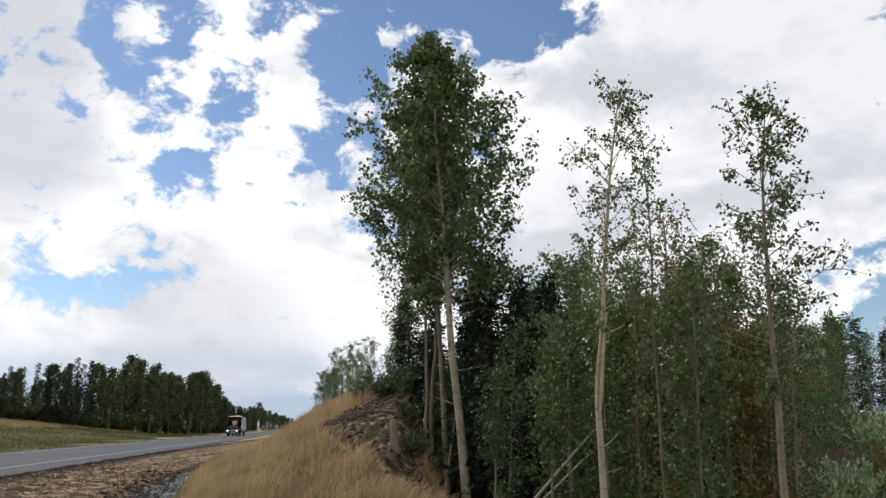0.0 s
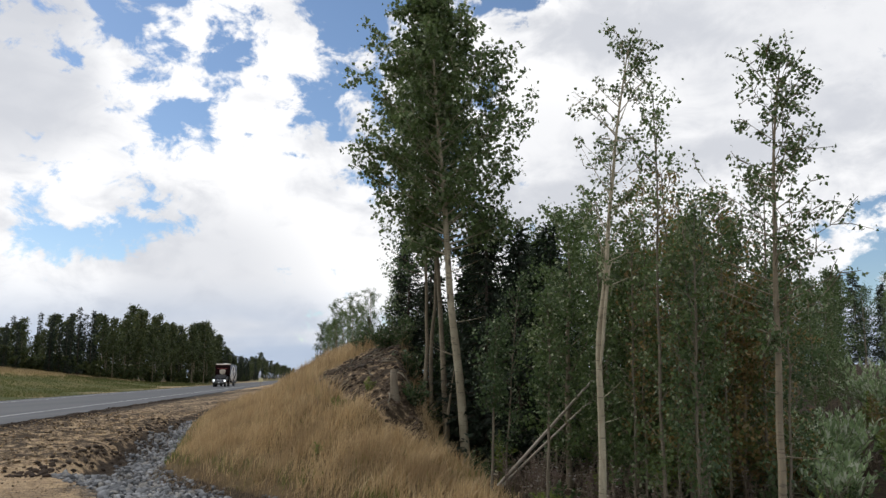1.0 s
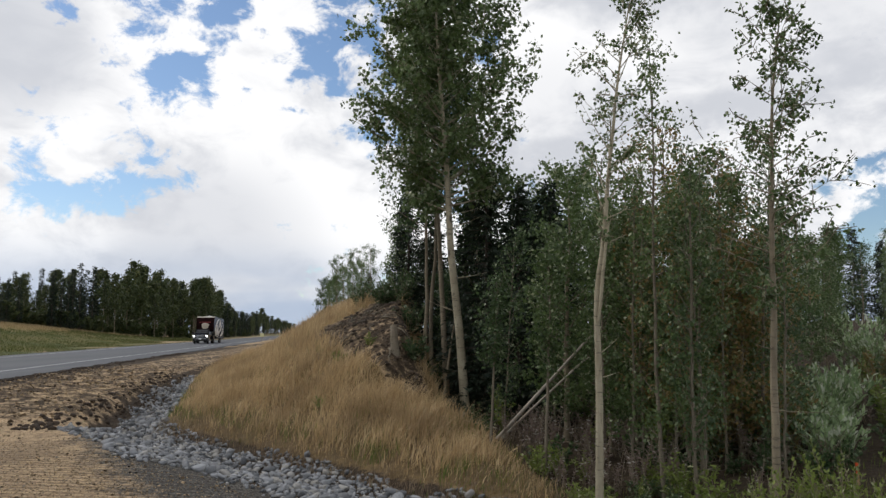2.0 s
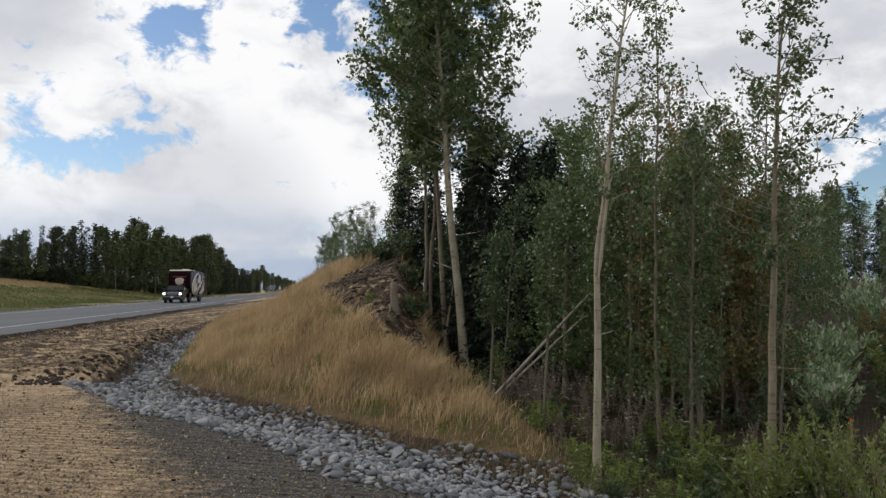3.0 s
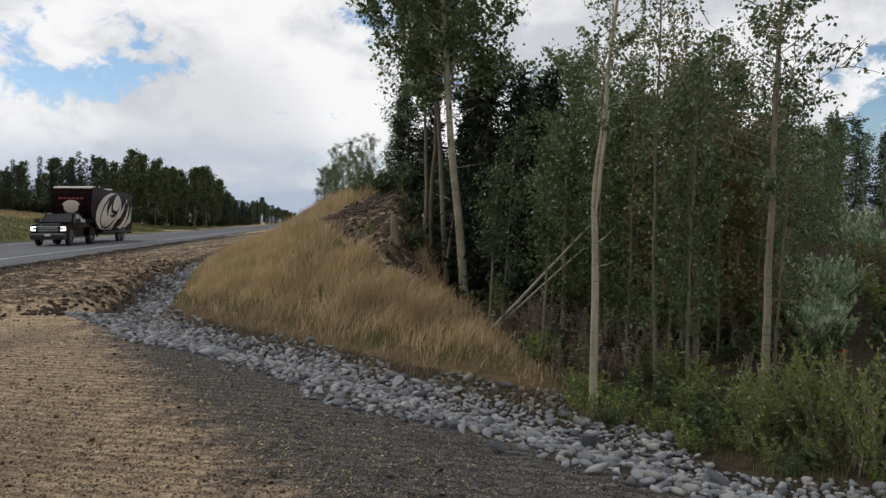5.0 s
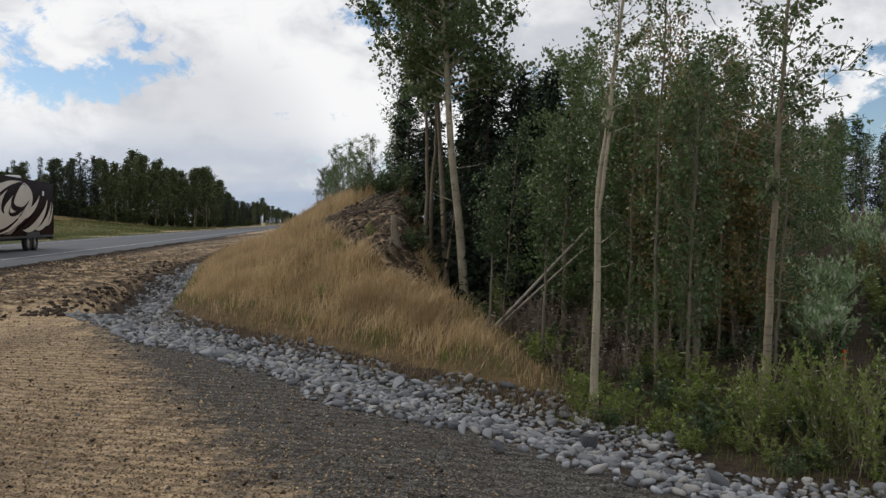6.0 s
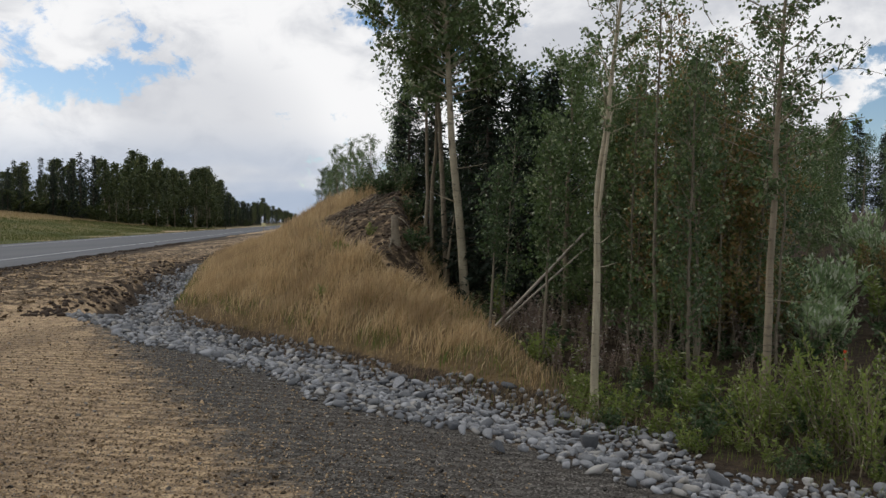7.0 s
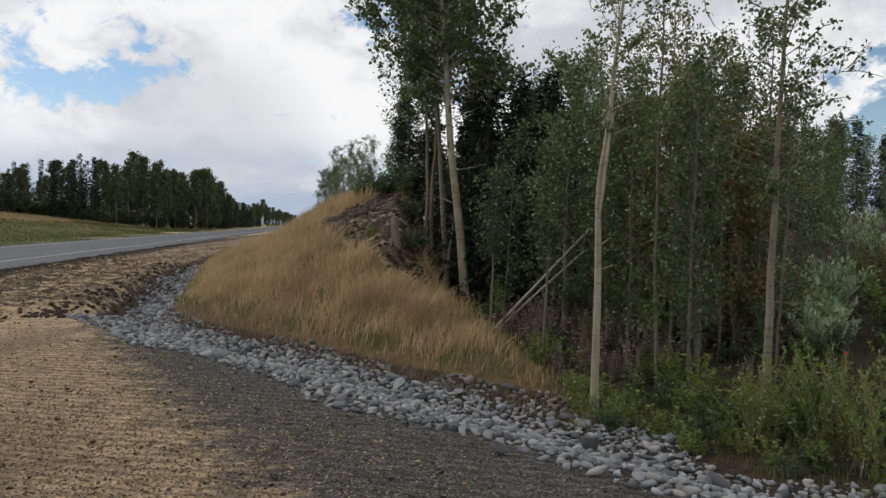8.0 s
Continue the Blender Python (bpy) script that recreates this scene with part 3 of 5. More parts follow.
def ribbon(name, l0, l1, s0, s1, z, mat, step=4.0, thick=0.0, wobble=0.0):
    bm = bmesh.new()
    rng = random.Random(4)
    rows = []
    n = int((s1 - s0) / step) + 1
    for k in range(n):
        s = s0 + k * step
        a, b = l0 + rng.uniform(-wobble, wobble), l1
        rows.append([bm.verts.new(road_point(s, a, z)), bm.verts.new(road_point(s, b, z)), bm.verts.new(road_point(s, a - 0.05, z - thick)), bm.verts.new(road_point(s, b + 0.05, z - thick))])
    for p, q in zip(rows, rows[1:]):
        bm.faces.new((p[0], q[0], q[1], p[1]))
        if thick:
            bm.faces.new((p[2], q[2], q[0], p[0]))
            bm.faces.new((p[1], q[1], q[3], p[3]))
    if not thick:
        for r in rows:
            bm.verts.remove(r[2]), bm.verts.remove(r[3])
    bmesh.ops.recalc_face_normals(bm, faces=bm.faces)
    return part(name, bm, mat)


ground = make_ground()
road = tagged(ribbon("road", 10.4, 21.4, -80, 1500, 0.0, ASPHALT, 2.0, 0.25, 0.06), "grey worn asphalt two-lane road", "road", kind="structure")
for l in (12.45, 19.7):
    tagged(ribbon("edge_line", l, l + 0.13, -80, 1400, 0.005, PAINT, 20.0), "white painted road edge line", "road marking", kind="structure")


def at_ground(x, y, dz=0.0):
    return float(height(x, y)) + dz


# ---------------------------------------------------------------- standing trees in front of the wood
swaying = []


def near_tree(name, x, y, mesh, bark, leafmat, label, turn=0.0):
    ob = tree_thing(name, *mesh, bark, leafmat, pose(x, y, at_ground(x, y, -0.06), 0, 0, turn), label, "tree", "aspens at the edge of the wood")
    swaying.append((ob, x, y))
    return ob


tall_aspen = near_tree("aspen_tree", 0.476, 15.8,
                       broadleaf(11, 10.15, 0.098, ((0, 0), (0, 0.2)), 0.42, 2.45, 88, 8, 36, 0.10, 0.15, "tall", 0.5, 10, 6, 1.0,
                                 ((0, 0), (-0.12, 1.7), (-0.31, 3.4), (-0.40, 5.3), (-0.55, 7.2), (-0.62, 8.2), (-0.66, 10.2)), 0.13),
                       BARK, ASPEN_LEAF, "tall pale-barked aspen with a dense dark green crown")
pair_aspen = near_tree("aspen_tree", 0.112, 17.0,
                       broadleaf(12, 9.2, 0.066, ((0, 0), (0, 0)), 0.48, 1.7, 44, 6, 26, 0.09, 0.15, "spire", 0.6, 8, 0, 1.0,
                                 ((0, 0), (-0.12, 2.6), (-0.24, 5.0), (-0.31, 6.2), (-0.28, 9.2)), 0.15),
                       BARK_GREY, ASPEN_LEAF, "grey aspen trunk close behind a taller one")
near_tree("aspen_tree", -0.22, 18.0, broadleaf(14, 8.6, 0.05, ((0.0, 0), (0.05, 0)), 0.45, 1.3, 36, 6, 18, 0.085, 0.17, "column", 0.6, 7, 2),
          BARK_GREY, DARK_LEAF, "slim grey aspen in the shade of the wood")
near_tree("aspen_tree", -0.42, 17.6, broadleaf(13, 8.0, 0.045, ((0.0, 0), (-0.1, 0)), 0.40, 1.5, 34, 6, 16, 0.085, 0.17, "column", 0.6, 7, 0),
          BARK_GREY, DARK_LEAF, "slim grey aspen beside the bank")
bent_aspen = near_tree("aspen_tree", 1.602, 8.1,
                       broadleaf(21, 5.75, 0.041, ((0, 0), (0, 0.1)), 0.50, 0.62, 40, 4, 13, 0.046, 0.06, "airy", 0.75, 10, 2, 1.0,
                                 ((0, 0), (0.027, 1.33), (0.033, 2.16), (0.012, 2.34), (0.048, 2.58), (0.135, 3.05), (0.20, 3.7), (0.255, 4.1), (0.34, 4.8), (0.43, 5.26), (0.52, 5.75))),
                       BARK, ASPEN_LEAF, "slender pale aspen with a kinked stem and a sparse airy crown")
stem_v, stem_f = [], []
tube(stem_v, stem_f, [(0.035, 0, 2.15), (0.062, -0.01, 2.36), (0.085, -0.02, 2.62), (0.125, -0.02, 2.92), (0.17, -0.01, 3.2)], [0.012, 0.019, 0.019, 0.016, 0.008], 8)
adopt("side_stem", raw_mesh("side_stem", np.concatenate(stem_v), np.concatenate(stem_f)), BARK, bent_aspen, smooth=True)
lone_aspen = near_tree("aspen_tree", 3.271, 7.8,
                       broadleaf(25, 5.3, 0.041, ((0, 0), (0, 0.0)), 0.42, 1.0, 46, 6, 13, 0.05, 0.06, "spire", 0.34, 10, 3, 1.0,
                                 ((0, 0), (0.035, 1.36), (0.08, 2.2), (0.105, 3.06), (0.125, 3.52), (0.17, 4.3), (0.26, 5.07), (0.30, 5.3))),
                       BARK_GREY, ASPEN_LEAF, "slender aspen with thin tiers of leaves")
for k, (x, y, h, lean) in enumerate(((2.516, 9.0, 5.4, 0.05), (2.82, 8.8, 3.9, 0.12), (3.12, 9.5, 4.0, 0.1), (3.25, 10.4, 4.6, -0.1),
                                     (1.32, 10.2, 2.9, 0.12), (0.70, 11.5, 2.4, 0.15), (2.25, 10.9, 4.3, 0.0), (4.3, 10.5, 4.4, 0.2),
                                     (2.35, 9.8, 3.8, 0.1), (2.95, 10.0, 4.2, 0.12), (3.05, 9.2, 3.6, -0.08), (3.6, 10.0, 4.1, 0.1), (2.7, 10.6, 4.4, 0.05),
                                     (1.05, 13.4, 3.4, 0.2), (1.9, 13.2, 3.4, -0.1), (4.0, 9.2, 3.2, 0.15))):
    near_tree("aspen_sapling", x, y, broadleaf(40 + k, h, 0.021 if k < 8 else 0.014, ((0, 0), (lean, 0)), 0.48 if k in (4, 5) else 0.13, 0.34 if k in (4, 5) else 0.52, 34, 5, 11, 0.05, 0.12, "airy", 0.7, 6, 8),
              BARK_SAPLING, RUST_LEAF if k in (3, 9, 11, 12) else DARK_LEAF if k % 2 else ASPEN_LEAF,
              "thin grey aspen sapling among the undergrowth" if k not in (3, 9, 11, 12) else "thin sapling with leaves turning rusty brown")


# ---------------------------------------------------------------- the wood behind
def wood_of_trees():
    rng = random.Random(7)
    kinds = [broadleaf(60 + k, h, 0.05, ((0, 0), (rng.uniform(-0.3, 0.3), 0)), st, 1.0, 38, 6, 23, 0.066, 0.15, "airy", 0.7, 7, 6)
             for k, (h, st) in enumerate(((4.7, 0.12), (5.3, 0.16), (4.2, 0.10), (5.9, 0.25)))]
    firs = [conifer(80 + k, h, 0.07, r, 36, 7, 30, 0.17) for k, (h, r) in enumerate(((5.6, 1.15), (4.8, 0.95)))]
    first = {}

    def plant(key, name, mesh, bark, leaf, x, y, label, group):
        m = pose(x, y, at_ground(x, y, -0.08), 0, 0, rng.uniform(0, 360)) @ Matrix.Diagonal((*([rng.uniform(0.80, 1.05) * (0.80 if x > 0.36 * y + 0.3 else 0.70 if x < 0 and y > 38 else 0.52 if x < 0 and y > 26 else 0.8 if x < 0.5 and y > 20 else 1.0)] * 3), 1))
        if key in first:
            ob = copy_thing(first[key], m)
            ob.scale = m.to_scale()
        else:
            ob = first[key] = tree_thing(name, *mesh, bark, leaf, m, label, "tree", group)
        return ob

    # x, y, kind, leaf
    young = [broadleaf(70 + k, h, 0.03, ((0, 0), (rng.uniform(-0.2, 0.2), 0)), st, 0.85, 36, 6, 25, 0.060, 0.13, "column", 0.7, 6, 5)
             for k, (h, st) in enumerate(((4.4, 0.13), (3.8, 0.11), (3.0, 0.10)))]
    for x, y, k, c in ((2.5, 12.4, 1, "a"), (2.45, 11.4, 0, "a"), (2.75, 11.2, 1, "a"), (3.0, 12.0, 0, "d"), (3.7, 11.3, 1, "r"), (3.9, 12.4, 0, "r"), (4.5, 12.0, 1, "r"), (4.2, 11.2, 2, "r"),
                       (2.7, 13.8, 0, "a"), (3.6, 13.4, 0, "r"), (5.1, 13.2, 1, "r"), (3.4, 10.9, 1, "r"), (4.0, 10.6, 2, "r"), (4.6, 11.4, 1, "r"),  
                       (7.4, 15.6, 1, "a"), (8.3, 16.8, 1, "d"), (9.3, 18.4, 0, "a"), (0.1, 19.0, 2, "d"), (-1.2, 21.5, 2, "a"), (11.2, 16.4, 2, "a"), (12.2, 17.8, 2, "d"), (13.4, 19.6, 2, "a"), (10.6, 17.6, 1, "d"), (11.4, 19.4, 1, "a"), (12.6, 21.0, 0, "d"), (9.9, 19.6, 1, "d"),
                       (13.8, 22.8, 1, "a"), (15.0, 24.5, 0, "d"), (12.0, 23.5, 0, "a"), (16.5, 26.5, 0, "a")):
        wood, leaf = young[k]
        if ("y", k, c) not in first and c != "a":
            leaf = leaf.copy()
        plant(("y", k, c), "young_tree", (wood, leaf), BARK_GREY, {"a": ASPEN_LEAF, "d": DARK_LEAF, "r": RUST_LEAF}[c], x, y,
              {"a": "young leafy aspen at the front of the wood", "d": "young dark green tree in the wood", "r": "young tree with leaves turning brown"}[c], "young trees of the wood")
    spots = [(0.9, 17.5, 1, "d"), (1.6, 16.6, 0, "d"), (2.3, 15.2, 2, "d"), (2.6, 17.4, 1, "a"), (3.3, 14.6, 0, "a"), (3.2, 13.2, 2, "d"), (4.0, 15.6, 0, "d"), (4.4, 13.6, 0, "a"),
             (4.9, 14.8, 1, "r"), (5.4, 12.9, 2, "r"), (5.6, 15.8, 0, "a"), (6.4, 16.6, 2, "r"), (6.0, 14.0, 2, "a"), (1.2, 20.0, 3, "d"), (2.4, 20.5, 3, "d"), (3.6, 19.5, 1, "d"),
             (4.9, 19.0, 1, "a"), (6.2, 19.4, 0, "d"), (7.5, 19.0, 2, "a"), (-0.4, 20.5, 1, "d"), (-0.1, 23.5, 3, "d"), (-1.4, 24.5, 0, "a"), (8.8, 21.5, 2, "a"), (10.4, 23.0, 2, "d"),
             (2.0, 12.6, 2, "a"), (7.4, 22.5, 1, "d"), (5.6, 23.0, 3, "d"), (3.9, 24.0, 3, "a"), (2.0, 25.0, 3, "d"), (0.2, 28.0, 3, "d"), (11.8, 25.5, 2, "a"),
             (13.5, 27.0, 2, "d"), (15.5, 28.5, 2, "d"), (9.6, 27.5, 1, "d"), (-2.8, 30.0, 0, "a"), (-3.6, 34.0, 2, "a"), (-4.6, 40.0, 0, "a"), (-5.0, 46.0, 1, "a"), (-3.2, 42.0, 1, "d"),
             (-6.6, 48.0, 2, "a"), (-7.3, 46.5, 2, "d"), (-6.1, 45.0, 0, "a"), (-7.0, 51.0, 0, "d"), (-8.2, 55.5, 0, "a"), (-6.3, 52.0, 1, "a"), (-7.9, 54.0, 2, "a"), (-8.8, 60.0, 2, "a"), (-5.6, 44.0, 2, "a"), (17.5, 30.0, 1, "d"), (7.0, 28.0, 3, "d"), (4.5, 30.0, 3, "d")]
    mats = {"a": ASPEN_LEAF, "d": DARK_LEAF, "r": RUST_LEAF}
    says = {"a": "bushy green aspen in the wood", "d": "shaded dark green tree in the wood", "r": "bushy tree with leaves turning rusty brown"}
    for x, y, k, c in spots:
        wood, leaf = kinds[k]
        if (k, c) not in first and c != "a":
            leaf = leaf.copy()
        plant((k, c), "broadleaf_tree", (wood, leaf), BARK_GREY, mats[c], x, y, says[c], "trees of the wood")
    for x, y, k in ((0.95, 16.4, 0), (1.55, 15.6, 1), (2.1, 14.9, 1), (0.55, 17.6, 1), (-0.9, 20.6, 0), (-0.3, 19.9, 0), (1.0, 18.6, 1), (2.0, 18.0, 1), (-3.4, 36.0, 1), (0.9, 22.5, 0), (13.0, 31.0, 0), (15.8, 33.0, 1), (18.2, 34.0, 0), (20.0, 35.0, 1), (22.0, 37.0, 0), (11.0, 33.0, 1),
                    (17.0, 38.0, 0), (8.5, 32.0, 0), (6.0, 33.0, 1), (2.5, 30.0, 0)):
        plant(("fir", k), "spruce_tree", firs[k], BARK_DARK, NEEDLE, x, y, "dark narrow black spruce", "spruces of the wood")


wood_of_trees()


def far_wood():
    """The tree line across the road, and trees added mostly out of view past the bank and round behind the apron."""
    rng = random.Random(21)
    kinds = [broadleaf(90 + k, 11.0, 0.075, ((0, 0), (rng.uniform(-0.5, 0.5), 0)), st, 1.75, 34, 5, 9, 0.36, 0.5, "column", 0.6, 5, 3)
             for k, st in enumerate((0.28, 0.42, 0.06, 0.34))]
    firs = [conifer(96 + k, 11.0, 0.12, r, 34, 5, 9, 0.46) for k, r in enumerate((0.8, 1.15))]
    first = {}

    def plant(x, y, fir, k, size, group):
        m = pose(x, y, at_ground(x, y, -0.1), 0, 0, rng.uniform(0, 360)) @ Matrix.Diagonal((size, size, size, 1))
        key = (fir, k)
        if key in first:
            ob = copy_thing(first[key], m)
            ob.scale = (size,) * 3
            ob["group"] = group
        elif fir:
            first[key] = tree_thing("spruce_tree", *firs[k], BARK_DARK, NEEDLE, m, "dark pointed spruce in the far tree line", "tree", group)
        else:
            first[key] = tree_thing("aspen_tree", *kinds[k], BARK_GREY, FAR_LEAF, m, "tall aspen in the far tree line", "tree", group)

    # the skyline's slope over the eye, against the bearing left of straight ahead
    bearing = (10.9, 12.1, 13.1, 14.1, 15.1, 15.7, 17.0, 18.0, 19.5, 20.6, 21.8, 23.1, 24.3, 26.2, 27.4, 28.5, 30.0)
    slope = (0.0075, 0.016, 0.030, 0.024, 0.030, 0.044, 0.064, 0.060, 0.064, 0.074, 0.086, 0.063, 0.078, 0.071, 0.074, 0.072, 0.066)

    def full_height(p):
        return max(3.0, 1.5 - at_ground(p[0], p[1]) + math.hypot(p[0], p[1]) * float(np.interp(math.degrees(math.atan2(-p[0], p[1])), bearing, slope)))

    for row in range(5):
        s = 64.0 + row * 2.3
        while s < 420:
            l = max(45 - 0.13 * max(s - 85, 0), 27.0) + row * 2.2 + rng.uniform(-1.2, 1.2)
            p = road_point(s, l)
            left = math.degrees(math.atan2(-p[0], p[1]))
            fir = rng.random() < (0.62 if left > 24 else 0.12 if left > 15.8 else 0.7 if left > 13.8 else 0.35)
            k = rng.randrange(2) if fir else 2 if row > 2 else rng.choice((0, 1, 3, 2) if row else (1, 3, 0))
            plant(p[0], p[1], fir, k, full_height(p) / 11.0 * rng.choice((0.62, 0.72, 0.8, 0.86, 0.92, 1.0, 1.04)), "trees across the road")
            s += rng.uniform(2.2, 4.4) * (1 + s / 230)
    # the tall spruces that stand over the rest
    for left, tan_up in ((25.3, 0.0845), (25.75, 0.077), (28.9, 0.066), (27.0, 0.066), (29.6, 0.062), (26.4, 0.065)):
        turn = math.tan(radians(left - ROAD_YAW))
        s = 56.05 / (turn + 0.13)
        p = road_point(s, s * turn - 0.5)[:2]
        r = math.hypot(*p)
        plant(p[0], p[1], True, 0, (1.5 + r * tan_up - at_ground(*p)) / 11.0, "trees across the road")
    for k in range(150):
        s = 64 + k * 0.9 if k < 100 else 154 + (k - 100) * 3.5
        p = road_point(s, max(45 - 0.13 * max(s - 85, 0), 27.0) + rng.uniform(9, 15))
        plant(p[0], p[1], True, 1, full_height(p) / 11.0 * rng.uniform(0.4, 0.75), "trees across the road")
    # bushes under the front of the trees
    for k in range(110):
        s = 62 + 1.25 * k if k < 80 else 162 + 6 * (k - 80)
        p = road_point(s, max(45 - 0.13 * max(s - 85, 0), 27.0) + rng.uniform(0.0, 4.0))
        m = pose(p[0], p[1], at_ground(p[0], p[1], -0.1), 0, 0, rng.uniform(0, 360)) @ Matrix.Diagonal((*([rng.uniform(0.75, 1.5)] * 3), 1))
        if k:
            copy_thing(first["bush"], m).scale = m.to_scale()
        else:
            first["bush"] = empty("bush", m)
            stems, leaf = forb(350, 16, 2.0, 0.34, 1.2, 0.7)
            tagged(adopt("stalk", stems, BARK_DARK, first["bush"]), kind="stuff")
            adopt("foliage", leaf, FAR_LEAF, first["bush"])
            tagged(first["bush"], "dark bush at the foot of the far tree line", "bush", "bushes across the road")
    for k in range(70):
        p = road_point(425 + 7 * k + rng.uniform(-3, 3), 27 + rng.uniform(0, 10))
        plant(p[0], p[1], rng.random() < 0.5, rng.randrange(2), rng.uniform(0.85, 1.1), "trees across the road")
    # Both rows mostly hidden by the bank; added to darken the vehicles' reflections.
    for k in range(34):
        s = 66 + k * 7.5 + rng.uniform(-2, 2)
        p = road_point(s, -5.5 - rng.uniform(0, 9) - 0.02 * s)
        plant(p[0], p[1], rng.random() < 0.4, rng.randrange(2), rng.uniform(0.45, 0.6), "trees past the bank")
    for k in range(40):
        p = road_point(98 + k * 4.2, -8 - rng.uniform(0, 7))
        plant(p[0], p[1], rng.random() < 0.5, rng.randrange(2), rng.uniform(0.6, 0.8), "trees past the bank")
    # These two rings lie out of view; added to darken reflections and sky light.
    for k in range(64):
        a = radians(-72 - 155 * k / 64 + rng.uniform(-2, 2))
        r = rng.uniform(42, 62)
        x, y = r * math.cos(a), r * math.sin(a)
        if 6 < frame_of(x, y)[1] < 30:
            continue
        plant(x, y, rng.random() < 0.4, rng.randrange(2), rng.uniform(0.8, 1.1), "trees round the apron")
    for k in range(26):
        a = radians(48 - 120 * k / 26)
        r = rng.uniform(34, 52)
        plant(r * math.cos(a), r * math.sin(a), rng.random() < 0.5, rng.randrange(2), rng.uniform(0.42, 0.52), "trees round the apron")


far_wood()


# ---------------------------------------------------------------- stones
def stone_mesh(seed, detail=2):
    bm = bmesh.new()
    bmesh.ops.create_icosphere(bm, subdivisions=detail, radius=0.5)
    rng = random.Random(seed)
    off = Vector((rng.uniform(0, 50), rng.uniform(0, 50), rng.uniform(0, 50)))
    sx, sy, sz = rng.uniform(1.0, 1.5), rng.uniform(0.72, 1.05), rng.uniform(0.5, 0.85)
    cuts = [(Vector((rng.gauss(0, 1), rng.gauss(0, 1), rng.gauss(0, 1))).normalized(), rng.uniform(0.20, 0.36)) for _ in range(11)]
    for v in bm.verts:
        p = v.co.copy()
        for n, d in cuts:
            over = p.dot(n) - d
            if over > 0:
                p -= n * over * 0.92
        p *= 1 + 0.13 * noise.noise(p * 2.2 + off)
        v.co = Vector((p.x * sx, p.y * sy, p.z * sz))
    me = bpy.data.meshes.new("stone")
    bm.to_mesh(me)
    bm.free()
    me.polygons.foreach_set("use_smooth", [True] * len(me.polygons))
    me.set_sharp_from_angle(angle=radians(32))
    return me


def stone_spots():
    """Places of the stones in the strip: x, y, size; the nearest first."""
    rng = random.Random(5)
    cells = {}
    for _ in range(170000):
        x, y = rng.uniform(-10.5, 8.0), rng.uniform(1.5, 31.0)
        near, toe = strip_of(x, y)
        s, l = frame_of(x, y)
        if near < -0.2 or l > 6 or (toe > 0.7 and l < 2.9):
            continue
        edge = 0.25 * math.sin(x * 2.1) + 0.15 * math.sin(y * 3.7)
        on = 0.05 + 0.5 * edge < near < 2.95 + edge and toe < 0.45 and l < 3.9 + 0.06 * max(s - 13, 0) + 0.6 * edge
        on = on or (12 < s < 31 and 3.0 < l < 4.15 + 0.5 * edge + 0.04 * max(s - 13, 0) and near > 0.3)
        if not on or float(zones(x, y)[4]) > 0.12 or (x > 2.2 and near > 2.45 + edge):
            continue
        d = rng.choice((0.05, 0.065, 0.08, 0.09, 0.10, 0.11, 0.12, 0.14, 0.18)) * rng.uniform(0.85, 1.15) * (0.8 if y < 8.5 else 1.0)
        c = (int(x * 3), int(y * 3))
        close = [q for a in (-1, 0, 1) for b in (-1, 0, 1) for q in cells.get((c[0] + a, c[1] + b), ())]
        if any((x - a) ** 2 + (y - b) ** 2 < (0.335 * (d + e)) ** 2 for a, b, e in close):
            continue
        cells.setdefault(c, []).append((x, y, d))
    return sorted((q for v in cells.values() for q in v), key=lambda q: q[0] ** 2 + q[1] ** 2)


def make_stones():
    rng = random.Random(9)
    strip = tagged(empty("riprap"), "strip of loose rounded grey stones in a ditch", "stones", kind="structure")
    meshes = [stone_mesh(100 + k) for k in range(14)]
    for me in meshes:
        me.materials.append(STONE)
    spots = stone_spots()
    spots = [(0.36, 4.98, 0.15), (1.82, 5.1, 0.21), (1.23, 6.4, 0.24), (-0.55, 9.2, 0.22)] + spots
    for x, y, d in spots[:300]:
        ob = new("stone", meshes[rng.randrange(14)])
        ob.parent = strip
        ob.matrix_basis = pose(x, y, at_ground(x, y, d * rng.uniform(0.12, 0.42)), rng.uniform(-40, 40), rng.uniform(-40, 40), rng.uniform(0, 360)) @ Matrix.Diagonal((d, d, d, 1))
    base = [stone_mesh(140 + k, 2) for k in range(6)]
    chip = [stone_mesh(150 + k, 1) for k in range(4)]
    vs, fs, n = [], [], 0
    tri, tri_small = (np.array([p.vertices[:] for p in b.polygons]) for b in (base[0], chip[0]))
    cos, cos_small = ([np.array([v.co[:] for v in b.vertices]) for b in c] for c in (base, chip))
    far = spots[300:]
    for _ in range(900):
        q = rng.choice(spots)
        far.append((q[0] + rng.uniform(-0.1, 0.1), q[1] + rng.uniform(-0.1, 0.1), rng.uniform(0.03, 0.06)))
    for x, y, d in far:
        r = np.array(Euler((rng.uniform(-0.4, 0.4), rng.uniform(-0.4, 0.4), rng.uniform(0, 6.28))).to_matrix())
        small = d < 0.075 or y > 11
        vs.append((cos_small[rng.randrange(4)] if small else cos[rng.randrange(6)]) @ r.T * d + np.array([x, y, at_ground(x, y, d * 0.15)]))
        fs.append((tri_small if small else tri) + n)
        n += len(vs[-1])
    for b in base + chip:
        bpy.data.meshes.remove(b)
    tagged(adopt("stones", raw_mesh("stones", np.concatenate(vs), np.concatenate(fs)), STONE, strip, "smaller and farther grey stones"), kind="stuff")


make_stones()


